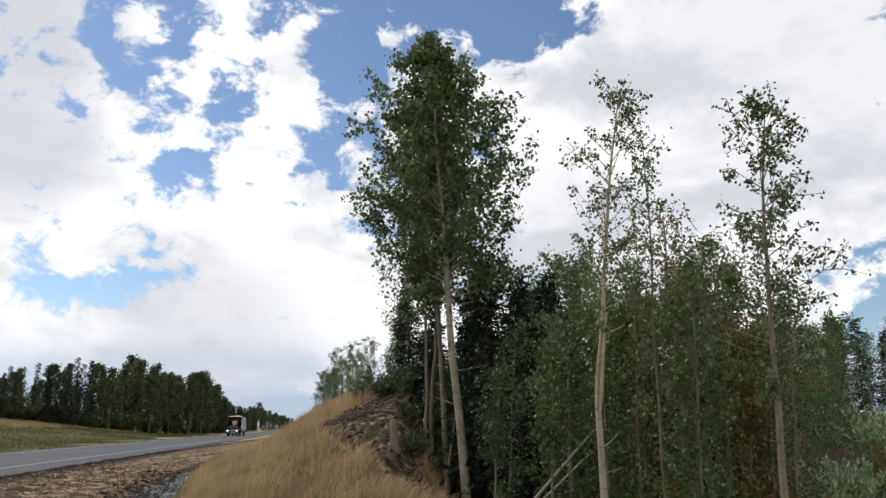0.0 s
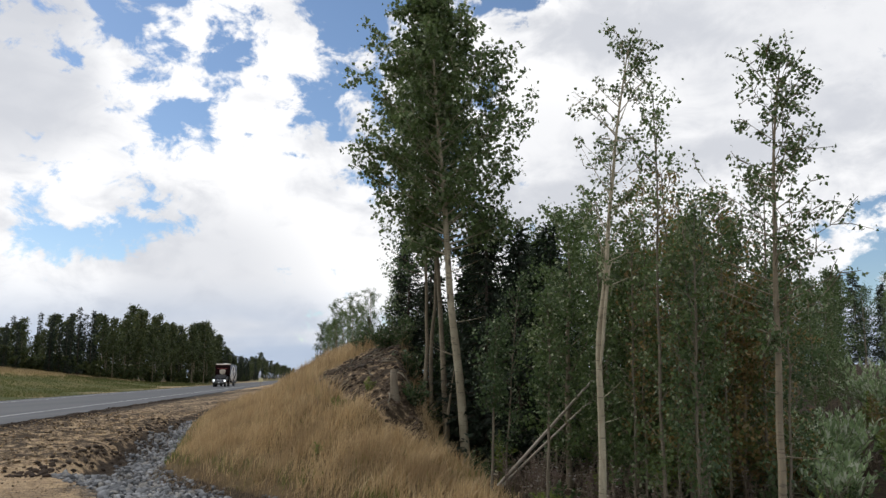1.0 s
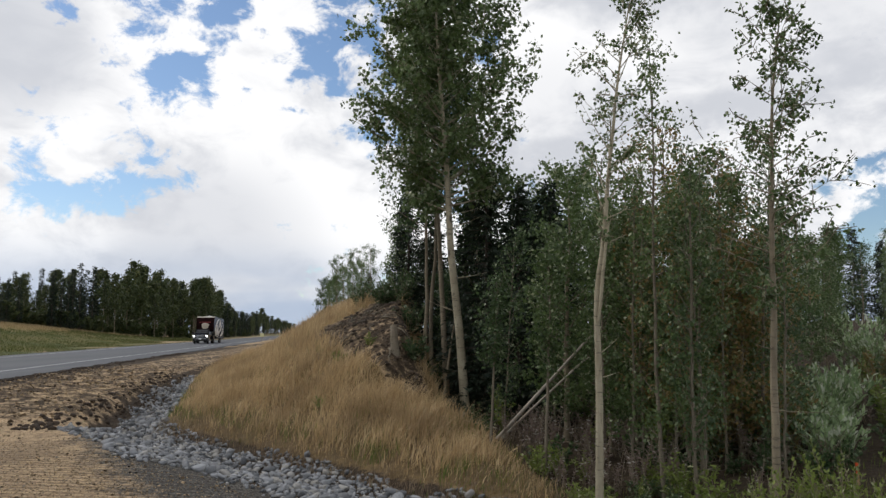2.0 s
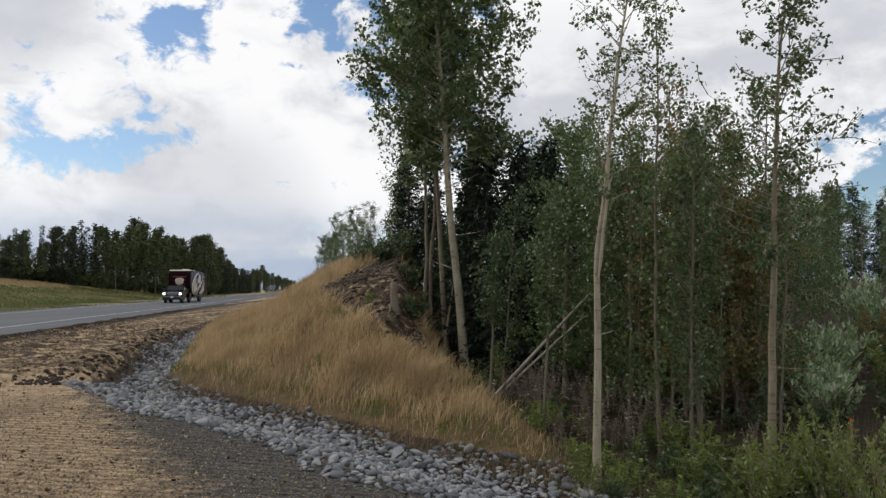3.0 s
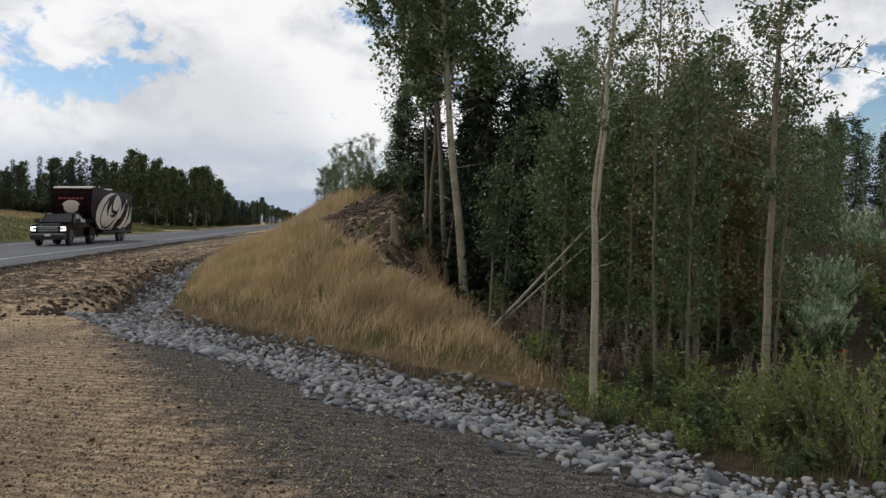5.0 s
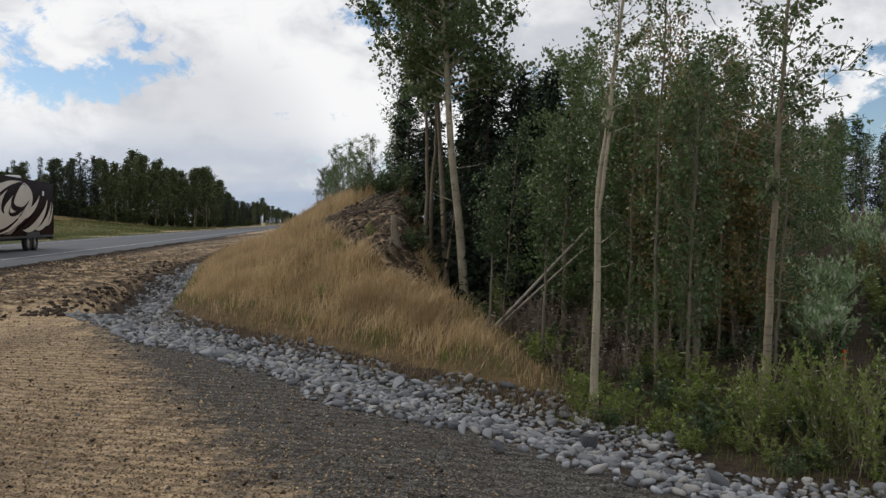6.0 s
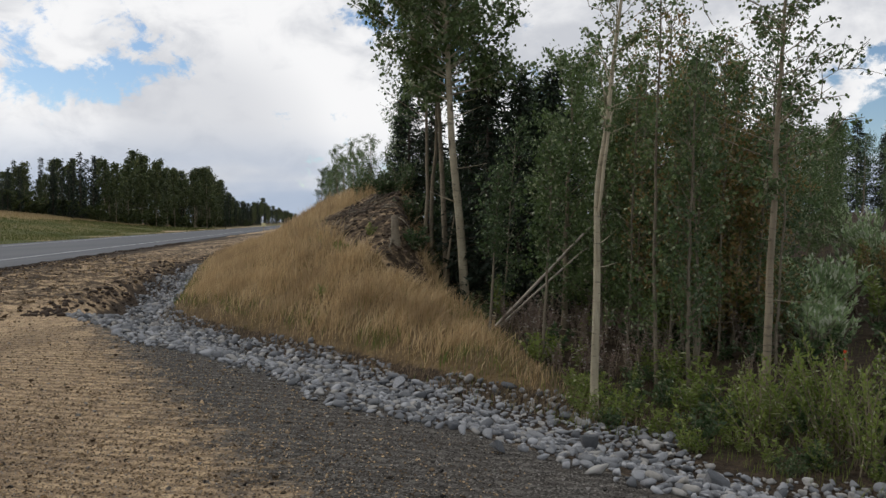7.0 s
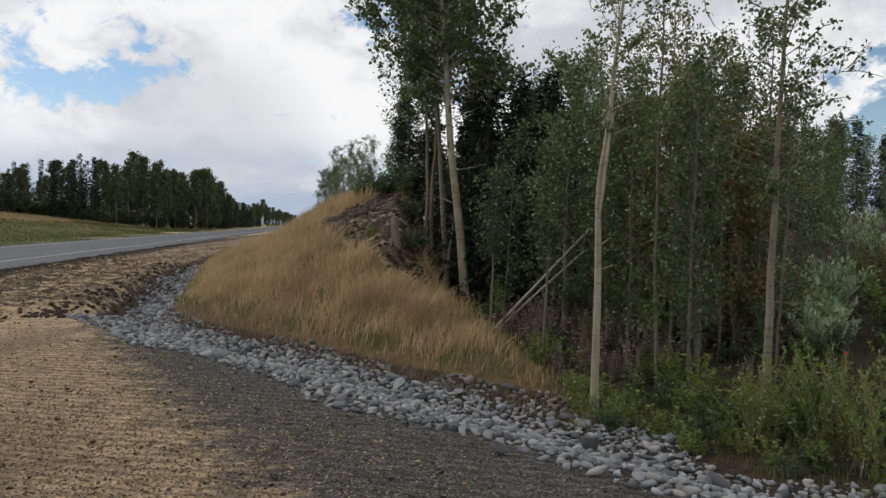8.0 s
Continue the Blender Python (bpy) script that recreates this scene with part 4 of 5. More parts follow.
def lumps(name, spots, mat, label, seed, fine=False):
    """Many small rough lumps in one mesh: x, y, size."""
    rng = random.Random(seed)
    bm = bmesh.new()
    if fine:
        bmesh.ops.create_cone(bm, cap_ends=False, segments=4, radius1=0.5, radius2=0.0, depth=0.6)
        bmesh.ops.triangulate(bm, faces=bm.faces)
        bm.verts.ensure_lookup_table(), bm.verts.index_update()
    else:
        bmesh.ops.create_icosphere(bm, subdivisions=1, radius=0.5)
    co = np.array([v.co[:] for v in bm.verts])
    tri = np.array([[v.index for v in f.verts] for f in bm.faces])
    bm.free()
    g = np.random.default_rng(seed)
    vs, fs = [], []
    zs = height(np.array([q[0] for q in spots]), np.array([q[1] for q in spots]))
    for k, (x, y, d) in enumerate(spots):
        r = np.array(Euler((rng.uniform(0, 6), rng.uniform(0, 6), rng.uniform(0, 6))).to_matrix())
        v = (co * g.uniform(0.75, 1.2, co.shape)) @ r.T * np.array([1, 1, 0.65]) * d + np.array([x, y, zs[k] + d * 0.12])
        vs.append(v)
        fs.append(tri + len(co) * k)
    return tagged(adopt(name, raw_mesh(name, np.concatenate(vs), np.concatenate(fs)), mat), label, "ground cover", kind="stuff")


def make_lumps():
    rng = random.Random(31)
    peb = []
    while len(peb) < 20000:
        y = rng.uniform(3.0, 11.0)
        x = rng.uniform(-0.64 * y, min(1.2, 0.62 * y))
        if strip_of(x, y)[0] < 0.15 and rng.random() < 4.0 / y:
            peb.append((x, y, rng.uniform(0.006, 0.016) if rng.random() < 0.992 else rng.uniform(0.02, 0.05)))
    lumps("pebbles", peb, PEBBLE, "loose pebbles scattered on the gravel", 3, True)
    clods = []
    for _ in range(2600):
        s = rng.uniform(8, 60)
        clods.append((*road_point(s, 9.9 + rng.gauss(0, 0.2))[:2], rng.uniform(0.04, 0.12)))
    for _ in range(550):
        s = 13.0 + 17 * rng.random() ** 1.4
        clods.append((*road_point(s, 4.35 + 0.05 * min(max(s - 13, 0), 15) + rng.gauss(0.08, 0.2))[:2], 0.02 + 0.13 * rng.random() ** 3))
    crumbs = []
    while len(crumbs) < 15000:
        y = rng.uniform(3.4, 16.0)
        x = rng.uniform(-0.66 * y, 0.5)
        if strip_of(x, y)[0] < 0.05 and x + 0.6 * (y - 5.2) < -0.8 + rng.gauss(0, 0.7) and rng.random() < 5.5 / y:
            crumbs.append((x, y, rng.uniform(0.008, 0.026) if rng.random() < 0.98 else rng.uniform(0.03, 0.06)))
    for _ in range(7000):
        s = 8.5 + 28 * rng.random()
        crumbs.append((*road_point(s, rng.uniform(4.7, 9.8))[:2], 0.02 + 0.10 * rng.random() ** 4))
    lumps("soil_crumbs", crumbs, CRUMB, "loose crumbs of sandy dirt", 6, True)
    rubble = []
    for _ in range(5200):
        s, l = rng.uniform(11.0, 21.5), rng.uniform(-2.4, 0.5)
        if float(bare_bank(s, l)) > 0.5:
            rubble.append((*road_point(s, l)[:2], 0.015 + 0.11 * rng.random() ** 4))
    lumps("bank_rubble", rubble, BANK_CRUMB, "brown clods and root debris on the bare bank", 7)
    lumps("soil_clods", clods, SPOIL, "dark crumbled soil along the dug edges", 4)


make_lumps()


# ---------------------------------------------------------------- grass and undergrowth
def blades(name, spots, heights, width, mat, label, seed, bend=0.35, heads=False):
    """Grass: one bent tapering blade of three joints at each spot."""
    rng = np.random.default_rng(seed)
    n = len(spots)
    z = height(spots[:, 0], spots[:, 1])
    root = np.column_stack([spots, z - 0.02])
    az = rng.uniform(0, 2 * np.pi, n)
    lean = rng.uniform(0.05, bend, n) * heights
    way = np.column_stack([np.cos(az) + 0.5, np.sin(az) * 0.8, np.zeros(n)])
    side = np.column_stack([np.cos(az + 1.57 + rng.normal(0, 0.5, n)), np.sin(az + 1.57), np.zeros(n)]) * (width * rng.uniform(0.6, 1.3, n))[:, None]
    h = np.column_stack([np.zeros(n), np.zeros(n), heights])
    mid = root + h * 0.55 + way * (lean * 0.3)[:, None]
    tip = root + h + way * lean[:, None]
    wide = 1.5 if heads else 0.75
    v = np.stack([root - side * 0.5, root + side * 0.5, mid + side * 0.5 * wide, mid - side * 0.5 * wide, tip], 1).reshape(-1, 3)
    i = np.arange(n)[:, None] * 5
    quads = i + np.array([[0, 1, 2, 3]])
    tris = i + np.array([[3, 2, 4, 4]])
    me = bpy.data.meshes.new(name)
    loops = np.concatenate([quads, tris[:, :3]], 1).ravel()
    me.vertices.add(len(v))
    me.vertices.foreach_set("co", v.astype(np.float32).ravel())
    me.loops.add(len(loops))
    me.loops.foreach_set("vertex_index", loops.astype(np.int32))
    me.polygons.add(2 * n)
    me.polygons.foreach_set("loop_start", (np.arange(n)[:, None] * 7 + np.array([[0, 4]])).ravel().astype(np.int32))
    me.update(calc_edges=True)
    return tagged(adopt(name, me, mat), label, "grass", kind="stuff")


def make_grass():
    rng = np.random.default_rng(17)
    p = np.column_stack([rng.uniform(-9, 3, 420000), rng.uniform(7.5, 34, 420000)])
    s, l, near, toe, berm = zones(p[:, 0], p[:, 1])
    bare = np.clip(1.15 * bare_bank(s, l), 0, 1)
    tuft = 0.5 + 0.5 * wave(p[:, 0], p[:, 1], 2.6, 0.7)
    want = sstep(0.02, 0.5, berm + 0.15 * (tuft - 0.5)) * (1 - bare) * (0.35 + 0.65 * tuft) * np.clip(9.0 / p[:, 1], 0.25, 1)
    keep = rng.random(len(p)) < want * 1.25
    p, t, b = p[keep], tuft[keep], berm[keep]
    green = (rng.random(len(p)) < 0.85 * sstep(0.50, 0.08, b) * (wave(p[:, 0], p[:, 1], 1.9, 5.0) > 0.05)) | (rng.random(len(p)) < 0.05)
    blades("low_grass", p[green], rng.uniform(0.10, 0.26, green.sum()), 0.010, GREENGRASS, "short green grass along the foot of the bank", 5, 0.6)
    p, t, b = p[~green], t[~green], b[~green]
    blades("tall_grass", p, (0.15 + 0.28 * t) * rng.uniform(0.4, 1.35, len(p)) * sstep(-0.2, 0.5, b), 0.0072, GOLD, "tall dry golden grass covering the bank", 1, 0.95, True)
    # withered weeds between the stones and the bank
    p = np.column_stack([rng.uniform(-6, 2, 90000), rng.uniform(7.5, 18, 90000)])
    s, l, near, toe, berm = zones(p[:, 0], p[:, 1])
    tuft = 0.5 + 0.5 * wave(p[:, 0], p[:, 1], 3.3, 1.9)
    keep = (rng.random(len(p)) < 0.75 * sstep(-0.30, 0.10, toe + 0.35 * (tuft - 0.5)) * sstep(1.3, 0.5, toe) * (0.25 + 0.75 * tuft)) & (l < 3.3) & (near > 1.5)
    p = p[keep]
    blades("dry_weeds", p, rng.uniform(0.04, 0.20, len(p)), 0.0085, DRY, "brown withered weeds at the foot of the bank", 8, 0.9)
    # green fringe along the stones and under the trees
    p = np.column_stack([rng.uniform(-3, 8, 200000), rng.uniform(2.5, 12, 200000)])
    s, l, near, toe, berm = zones(p[:, 0], p[:, 1])
    tuft = 0.5 + 0.5 * wave(p[:, 0], p[:, 1], 2.1, 2.7)
    want = sstep(2.2, 2.9, near + 0.5 * (tuft - 0.5)) * sstep(0.30, 0.02, berm) * sstep(11.0, 7.0, p[:, 1]) * (0.15 + 0.85 * tuft) * np.maximum(sstep(5.6, 4.0, near), 0.9 * sstep(2.8, 4.0, p[:, 0]))
    keep = rng.random(len(p)) < want * 0.34
    p = p[keep]
    blades("green_grass", p, rng.uniform(0.05, 0.16, len(p)), 0.0065, GREENGRASS, "green and yellowing grass beside the stones", 2, 0.6)
    # verge across the road
    q = np.column_stack([rng.uniform(50, 190, 80000), rng.uniform(21.8, 46, 80000)])
    p = np.column_stack([q[:, 0] * D.x + q[:, 1] * N.x, q[:, 0] * D.y + q[:, 1] * N.y])
    low = q[:, 1] + 2.0 * wave(q[:, 0] * 0.3, q[:, 1], 0.5, 1.0) < 36.0
    blades("verge_grass", p[low], rng.uniform(0.10, 0.28, low.sum()), 0.05, VERGE_GREEN, "mown green verge grass beside the road", 3, 0.4)
    blades("verge_grass", p[~low], rng.uniform(0.2, 0.45, (~low).sum()), 0.05, VERGE, "straw-coloured uncut verge grass below the trees", 3, 0.4)


DRY = blade_material("dry_weeds", (0.16, 0.115, 0.075), (0.33, 0.25, 0.165), (0.13, 0.13, 0.05))
VERGE_GREEN = blade_material("verge_green", (0.075, 0.10, 0.030), (0.135, 0.15, 0.048), (0.16, 0.15, 0.055))
VERGE = blade_material("verge_grass", (0.33, 0.255, 0.135), (0.42, 0.33, 0.185), (0.30, 0.245, 0.12))
make_grass()


def make_undergrowth():
    rng = random.Random(77)
    kinds = [forb(200, 10, 0.55, 0.09, 0.25, 0.45), forb(201, 8, 0.75, 0.10, 0.22, 0.3), forb(202, 12, 0.42, 0.08, 0.3, 0.55), forb(203, 7, 0.6, 0.05, 0.18, 0.3)]
    mats = (FORB_LEAF, FORB_LEAF, DARK_LEAF, SEED)
    says = ("leafy green weed beside the stones", "tall green weed among the trees", "low dark green undergrowth plant", "fireweed stalk gone to pale seed fluff")
    first = {}

    def put(k, x, y, size):
        if (x - 4.45) ** 2 + (y - 8.1) ** 2 < 0.45 or 0.50 < x / y < 0.56 and y < 8.5:
            return
        m = pose(x, y, at_ground(x, y, -0.02), 0, 0, rng.uniform(0, 360)) @ Matrix.Diagonal((size, size, size, 1))
        if k in first:
            copy_thing(first[k], m).scale = (size,) * 3
            return
        ob = first[k] = empty("weed", m)
        tagged(adopt("stalk", kinds[k][0], BARK_GREY, ob), kind="stuff")
        adopt("foliage", kinds[k][1], mats[k], ob)
        tagged(ob, says[k], "plant", "weeds of the undergrowth")

    done = 0
    while done < 170:
        x, y = rng.uniform(0.3, 8.5), rng.uniform(4.2, 15)
        s, l, near, toe, berm = (float(v) for v in zones(x, y))
        if near < 3.0 or berm > 0.1 or x > 0.64 * y + 0.6:
            continue
        close = near < 4.6
        if not close and rng.random() < 0.45:
            continue
        k = rng.choice((0, 0, 1, 2)) if close else rng.choice((1, 2, 3, 3, 2))
        put(k, x, y, rng.uniform(0.4, 0.8) if close else rng.uniform(0.6, 1.1))
        done += 1
    done = 0
    while done < 70:
        x, y = rng.uniform(0.9, 6.5), rng.uniform(3.4, 9.5)
        near = float(strip_of(x, y)[0])
        if not 2.75 < near < 4.7 or float(zones(x, y)[4]) > 0.05:
            continue
        put(rng.choice((0, 0, 1, 2, 2)), x, y, rng.uniform(0.35, 0.8))
        done += 1
    for _ in range(40):
        x = rng.uniform(1.3, 5.5)
        put(rng.choice((0, 0, 2)), x, (rng.uniform(2.45, 3.0) - 0.743 * (x - 1.02)) / 0.669 + 4.28, rng.uniform(0.25, 0.5))
    for _ in range(38):
        x, y = rng.uniform(0.7, 3.2), rng.uniform(9.2, 12.8)
        if float(zones(x, y)[4]) < 0.1:
            put(3, x, y, rng.uniform(0.6, 1.2))
    for _ in range(9):
        p = road_point(rng.uniform(14.0, 18.5), rng.uniform(-1.1, 0.1))
        put(rng.choice((2, 3, 0)), p[0], p[1], rng.uniform(0.3, 0.55))
    # leafy shrubs beside the stake, brush up the slope
    shrub = forb(340, 26, 0.8, 0.05, 0.42, 0.42, 0.8)
    brush = forb(341, 18, 0.75, 0.07, 0.4, 0.4, 0.6)
    for (v, lf), mat, label, spots in ((shrub, FORB_LEAF, "bushy yellow-green shrub beside the stones", ((3.75, 7.3), (4.2, 6.7), (3.4, 6.7), (4.75, 7.2), (4.0, 6.1), (5.0, 6.4), (2.9, 7.0), (4.5, 6.0), (3.5, 6.2), (5.3, 7.0), (4.9, 5.7))),
                                       (brush, RUST_LEAF, "brown and green brush on the slope", ((6.6, 11.2), (7.4, 11.9), (8.0, 12.8), (7.0, 12.6), (8.8, 13.6), (6.9, 10.4), (7.8, 11.0), (8.6, 12.2), (9.4, 12.9), (9.9, 14.6), (5.4, 12.2), (4.9, 11.6), (3.6, 10.6), (4.1, 11.0), (4.5, 11.9), (3.3, 11.4), (3.9, 12.3), (4.6, 10.4), (5.9, 12.9)))):
        made = None
        for x, y in spots:
            m = pose(x, y, at_ground(x, y, -0.02), 0, 0, rng.uniform(0, 360))
            if made:
                copy_thing(made, m)
                continue
            made = empty("shrub", m)
            tagged(adopt("stalk", v, BARK_GREY, made), kind="stuff")
            adopt("foliage", lf, mat, made)
            tagged(made, label, "shrub", "shrubs of the slope")
    # bushes on the bank
    for k, (x, y, size) in enumerate(((-2.25, 21.6, 0.5), (-1.75, 21.2, 0.55), (-1.45, 19.8, 0.5), (-1.0, 19.6, 0.8), (-0.75, 18.2, 0.6), (-0.3, 17.6, 0.5), (-0.55, 15.6, 0.42))):
        v, lf = forb(320 + k, 26, 1.1 * size, 0.09, 0.7 * size, 0.5)
        ob = empty("bank_bush", pose(x, y, at_ground(x, y, -0.03)))
        tagged(adopt("stalk", v, BARK_GREY, ob), kind="stuff")
        adopt("foliage", lf, DARK_LEAF, ob)
        tagged(ob, "low dark green bush on the crest of the bank", "bush", "bushes on the bank")
    # willow bushes on the slope
    for k, (x, y, size) in enumerate(((5.45, 11.2, 0.62), (5.0, 10.4, 0.42), (6.0, 11.9, 0.5), (8.6, 15.5, 0.8), (4.75, 9.6, 0.34))):
        v, lf = forb(300 + k, 44, 1.35 * size, 0.12, 0.85 * size, 0.32, 1.6)
        ob = empty("willow_bush", pose(x, y, at_ground(x, y, -0.03)))
        tagged(adopt("stalk", v, BARK_GREY, ob), kind="stuff")
        adopt("foliage", lf, WILLOW_LEAF, ob)
        tagged(ob, "silvery green willow bush on the slope", "bush", "willow bushes")


make_undergrowth()


# ---------------------------------------------------------------- fallen and leaning wood, stake
def stick(name, pts, radii, mat, label, category="log", sides=8):
    v, f = [], []
    tube(v, f, pts, radii, sides)
    return tagged(adopt(name, raw_mesh(name, np.concatenate(v), np.concatenate(f)), mat, smooth=True), label, category)


def make_deadwood():
    z0 = at_ground(0.86, 12.4)
    stick("leaning_log", [(0.83, 12.4, z0 - 0.03), (1.45, 11.95, z0 + 0.72), (2.17, 11.3, z0 + 1.62)], [0.030, 0.027, 0.018], DEADWOOD, "pale dead trunk leaning in the wood")
    stick("leaning_log", [(0.90, 12.45, z0 - 0.03), (1.5, 12.1, z0 + 0.60), (2.1, 11.7, z0 + 1.22), (2.2, 11.6, z0 + 1.30)], [0.022, 0.019, 0.015, 0.010], DEADWOOD, "thin dead trunk leaning beside another")
    z1 = at_ground(0.55, 14.6)
    stick("fallen_branch", [(0.35, 14.9, z1 + 0.12), (0.7, 14.6, z1 + 0.03), (1.0, 14.4, z1 - 0.02)], [0.035, 0.03, 0.02], DEADWOOD, "pale broken branch on the ground")
    z2 = at_ground(0.1, 15.6)
    stick("broken_snag", [(0.0, 16.0, z2), (0.1, 16.0, z2 + 0.8), (0.24, 16.0, z2 + 1.75)], [0.032, 0.028, 0.010], BARK_GREY, "splintered standing trunk with reddish wood")
    zs = at_ground(-0.93, 15.3)
    stick("tree_stump", [(-0.93, 15.3, zs - 0.1), (-0.93, 15.3, zs + 0.02), (-0.95, 15.3, zs + 0.28), (-0.96, 15.31, zs + 0.50), (-0.965, 15.31, zs + 0.51)],
          [0.12, 0.09, 0.075, 0.065, 0.01], BARK_SAPLING, "grey weathered stump at the edge of the bare bank", "stump", 10)
    rng = random.Random(8)
    for k in range(46):
        s, l = rng.uniform(13.5, 20.0), rng.uniform(-2.0, 0.2)
        if float(bare_bank(s, l)) < 0.6:
            continue
        x, y = road_point(s, l)[:2]
        a, pts = rng.uniform(0, 6.28), []
        for j in range(5):
            pts.append((x, y, at_ground(x, y, 0.02 + 0.06 * rng.random())))
            x, y, a = x + 0.11 * math.cos(a), y + 0.11 * math.sin(a), a + rng.uniform(-0.9, 0.9)
        stick("dead_root", pts, [0.022, 0.02, 0.016, 0.012, 0.006], BARK_SAPLING if k % 3 else BARK_DARK, "twisted dead root in the bare soil of the bank", "root", 5)
    rng = random.Random(3)
    for k in range(16):
        x, y = rng.uniform(0.8, 7.5), rng.uniform(8.5, 14)
        a, ln = rng.uniform(0, 6.28), rng.uniform(0.5, 1.3)
        x2, y2 = x + ln * math.cos(a), y + ln * math.sin(a)
        stick("fallen_branch", [(x, y, at_ground(x, y, 0.03)), ((x + x2) / 2, (y + y2) / 2, at_ground((x + x2) / 2, (y + y2) / 2, 0.07)), (x2, y2, at_ground(x2, y2, 0.10))],
              [0.018, 0.015, 0.008], DEADWOOD if k % 2 else BARK_GREY, "thin dead branch lying in the undergrowth", "branch", 6)


make_deadwood()
ORANGE = plain_material("orange_paint", (0.72, 0.10, 0.03), (0.60, 0.07, 0.02), 9.0, 0.6)
LATH = plain_material("lath_wood", (0.40, 0.28, 0.15), (0.30, 0.20, 0.10), 20.0, 0.8)


def box(bm, x0, x1, y0, y1, z0, z1, bevel=0.0):
    r = bmesh.ops.create_cube(bm, size=1.0)
    bmesh.ops.scale(bm, vec=(x1 - x0, y1 - y0, z1 - z0), verts=r["verts"])
    bmesh.ops.translate(bm, vec=((x0 + x1) / 2, (y0 + y1) / 2, (z0 + z1) / 2), verts=r["verts"])
    if bevel:
        edges = {e for v in r["verts"] for e in v.link_edges}
        bmesh.ops.bevel(bm, geom=list(edges), offset=bevel, segments=2, affect="EDGES")
    return bm


stake = tagged(empty("survey_stake", pose(4.44, 8.45, at_ground(4.44, 8.45, -0.03), 0, -2, 20)), "wooden survey stake with an orange painted top", "stake")
part("lath", box(bmesh.new(), -0.015, 0.015, -0.008, 0.008, 0, 0.22, 0.002), LATH, stake)
part("painted_top", box(bmesh.new(), -0.0165, 0.0165, -0.0085, 0.0085, 0.22, 0.33, 0.002), ORANGE, stake, "bright orange painted top")
sign = tagged(empty("road_sign", pose(*road_point(140, 9.95, -0.1), 0, 0, 8)), "small pale road sign on a post", "sign")
part("post", box(bmesh.new(), -0.04, 0.04, -0.04, 0.04, 0, 1.3), LATH, sign)
part("board", box(bmesh.new(), -0.35, 0.35, -0.075, -0.045, 0.9, 1.5, 0.01), plain_material("sign_face", (0.62, 0.60, 0.35), (0.55, 0.52, 0.3), 4.0, 0.5), sign)


# ---------------------------------------------------------------- pickup and trailer
BLACK = plain_material("black_paint", (0.0035, 0.0035, 0.004), (0.006, 0.006, 0.007), 3.0, 0.12, 0.0, 0.0, 0.2, 1.16)
CHROME = plain_material("chrome", (0.62, 0.63, 0.65), (0.5, 0.5, 0.52), 6.0, 0.25, 1.0)
RUBBER = plain_material("tyre_rubber", (0.018, 0.018, 0.018), (0.03, 0.03, 0.03), 12.0, 0.85)
TRIM = plain_material("dark_trim", (0.02, 0.02, 0.02), (0.035, 0.035, 0.035), 9.0, 0.6)
GLASS = plain_material("tinted_glass", (0.010, 0.012, 0.014), (0.014, 0.016, 0.018), 2.0, 0.05, 0.0, 0.0, 0.5, 1.3)
LAMP = glow_material("headlamp_glow", (0.95, 0.97, 1.0), 2.2)
MAROON = plain_material("maroon_gelcoat", (0.010, 0.0045, 0.0045), (0.018, 0.007, 0.007), 2.0, 0.2, 0.0, 0.0, 0.12, 1.14)
TAN = plain_material("tan_gelcoat", (0.55, 0.48, 0.39), (0.46, 0.40, 0.32), 1.0, 0.3)
TAUPE = plain_material("taupe_gelcoat", (0.17, 0.13, 0.105), (0.14, 0.105, 0.085), 1.0, 0.3)
WHITE = plain_material("white_plastic", (0.72, 0.72, 0.70), (0.62, 0.62, 0.60), 3.0, 0.45)
RED = plain_material("red_lettering", (0.25, 0.04, 0.04), (0.2, 0.03, 0.03), 3.0, 0.4)


def prism(profile, x0, x1, bevel=0.03, top_in=0.0, z_in=0.0):
    """A side outline of (y, z) drawn across x; vertices above z_in draw in by top_in a metre."""
    bm = bmesh.new()
    rings = []
    for x in (x0, x1):
        ring = []
        for y, z in profile:
            k = max(0.0, z - z_in) * top_in
            ring.append(bm.verts.new((x + (k if x < 0 else -k), y, z)))
        rings.append(ring)
    bm.faces.new(rings[0])
    bm.faces.new(rings[1][::-1])
    n = len(profile)
    for i in range(n):
        bm.faces.new((rings[0][i], rings[1][i], rings[1][(i + 1) % n], rings[0][(i + 1) % n]))
    bmesh.ops.recalc_face_normals(bm, faces=bm.faces)
    if bevel:
        bmesh.ops.bevel(bm, geom=list(bm.edges), offset=bevel, segments=2, affect="EDGES")
    return bm


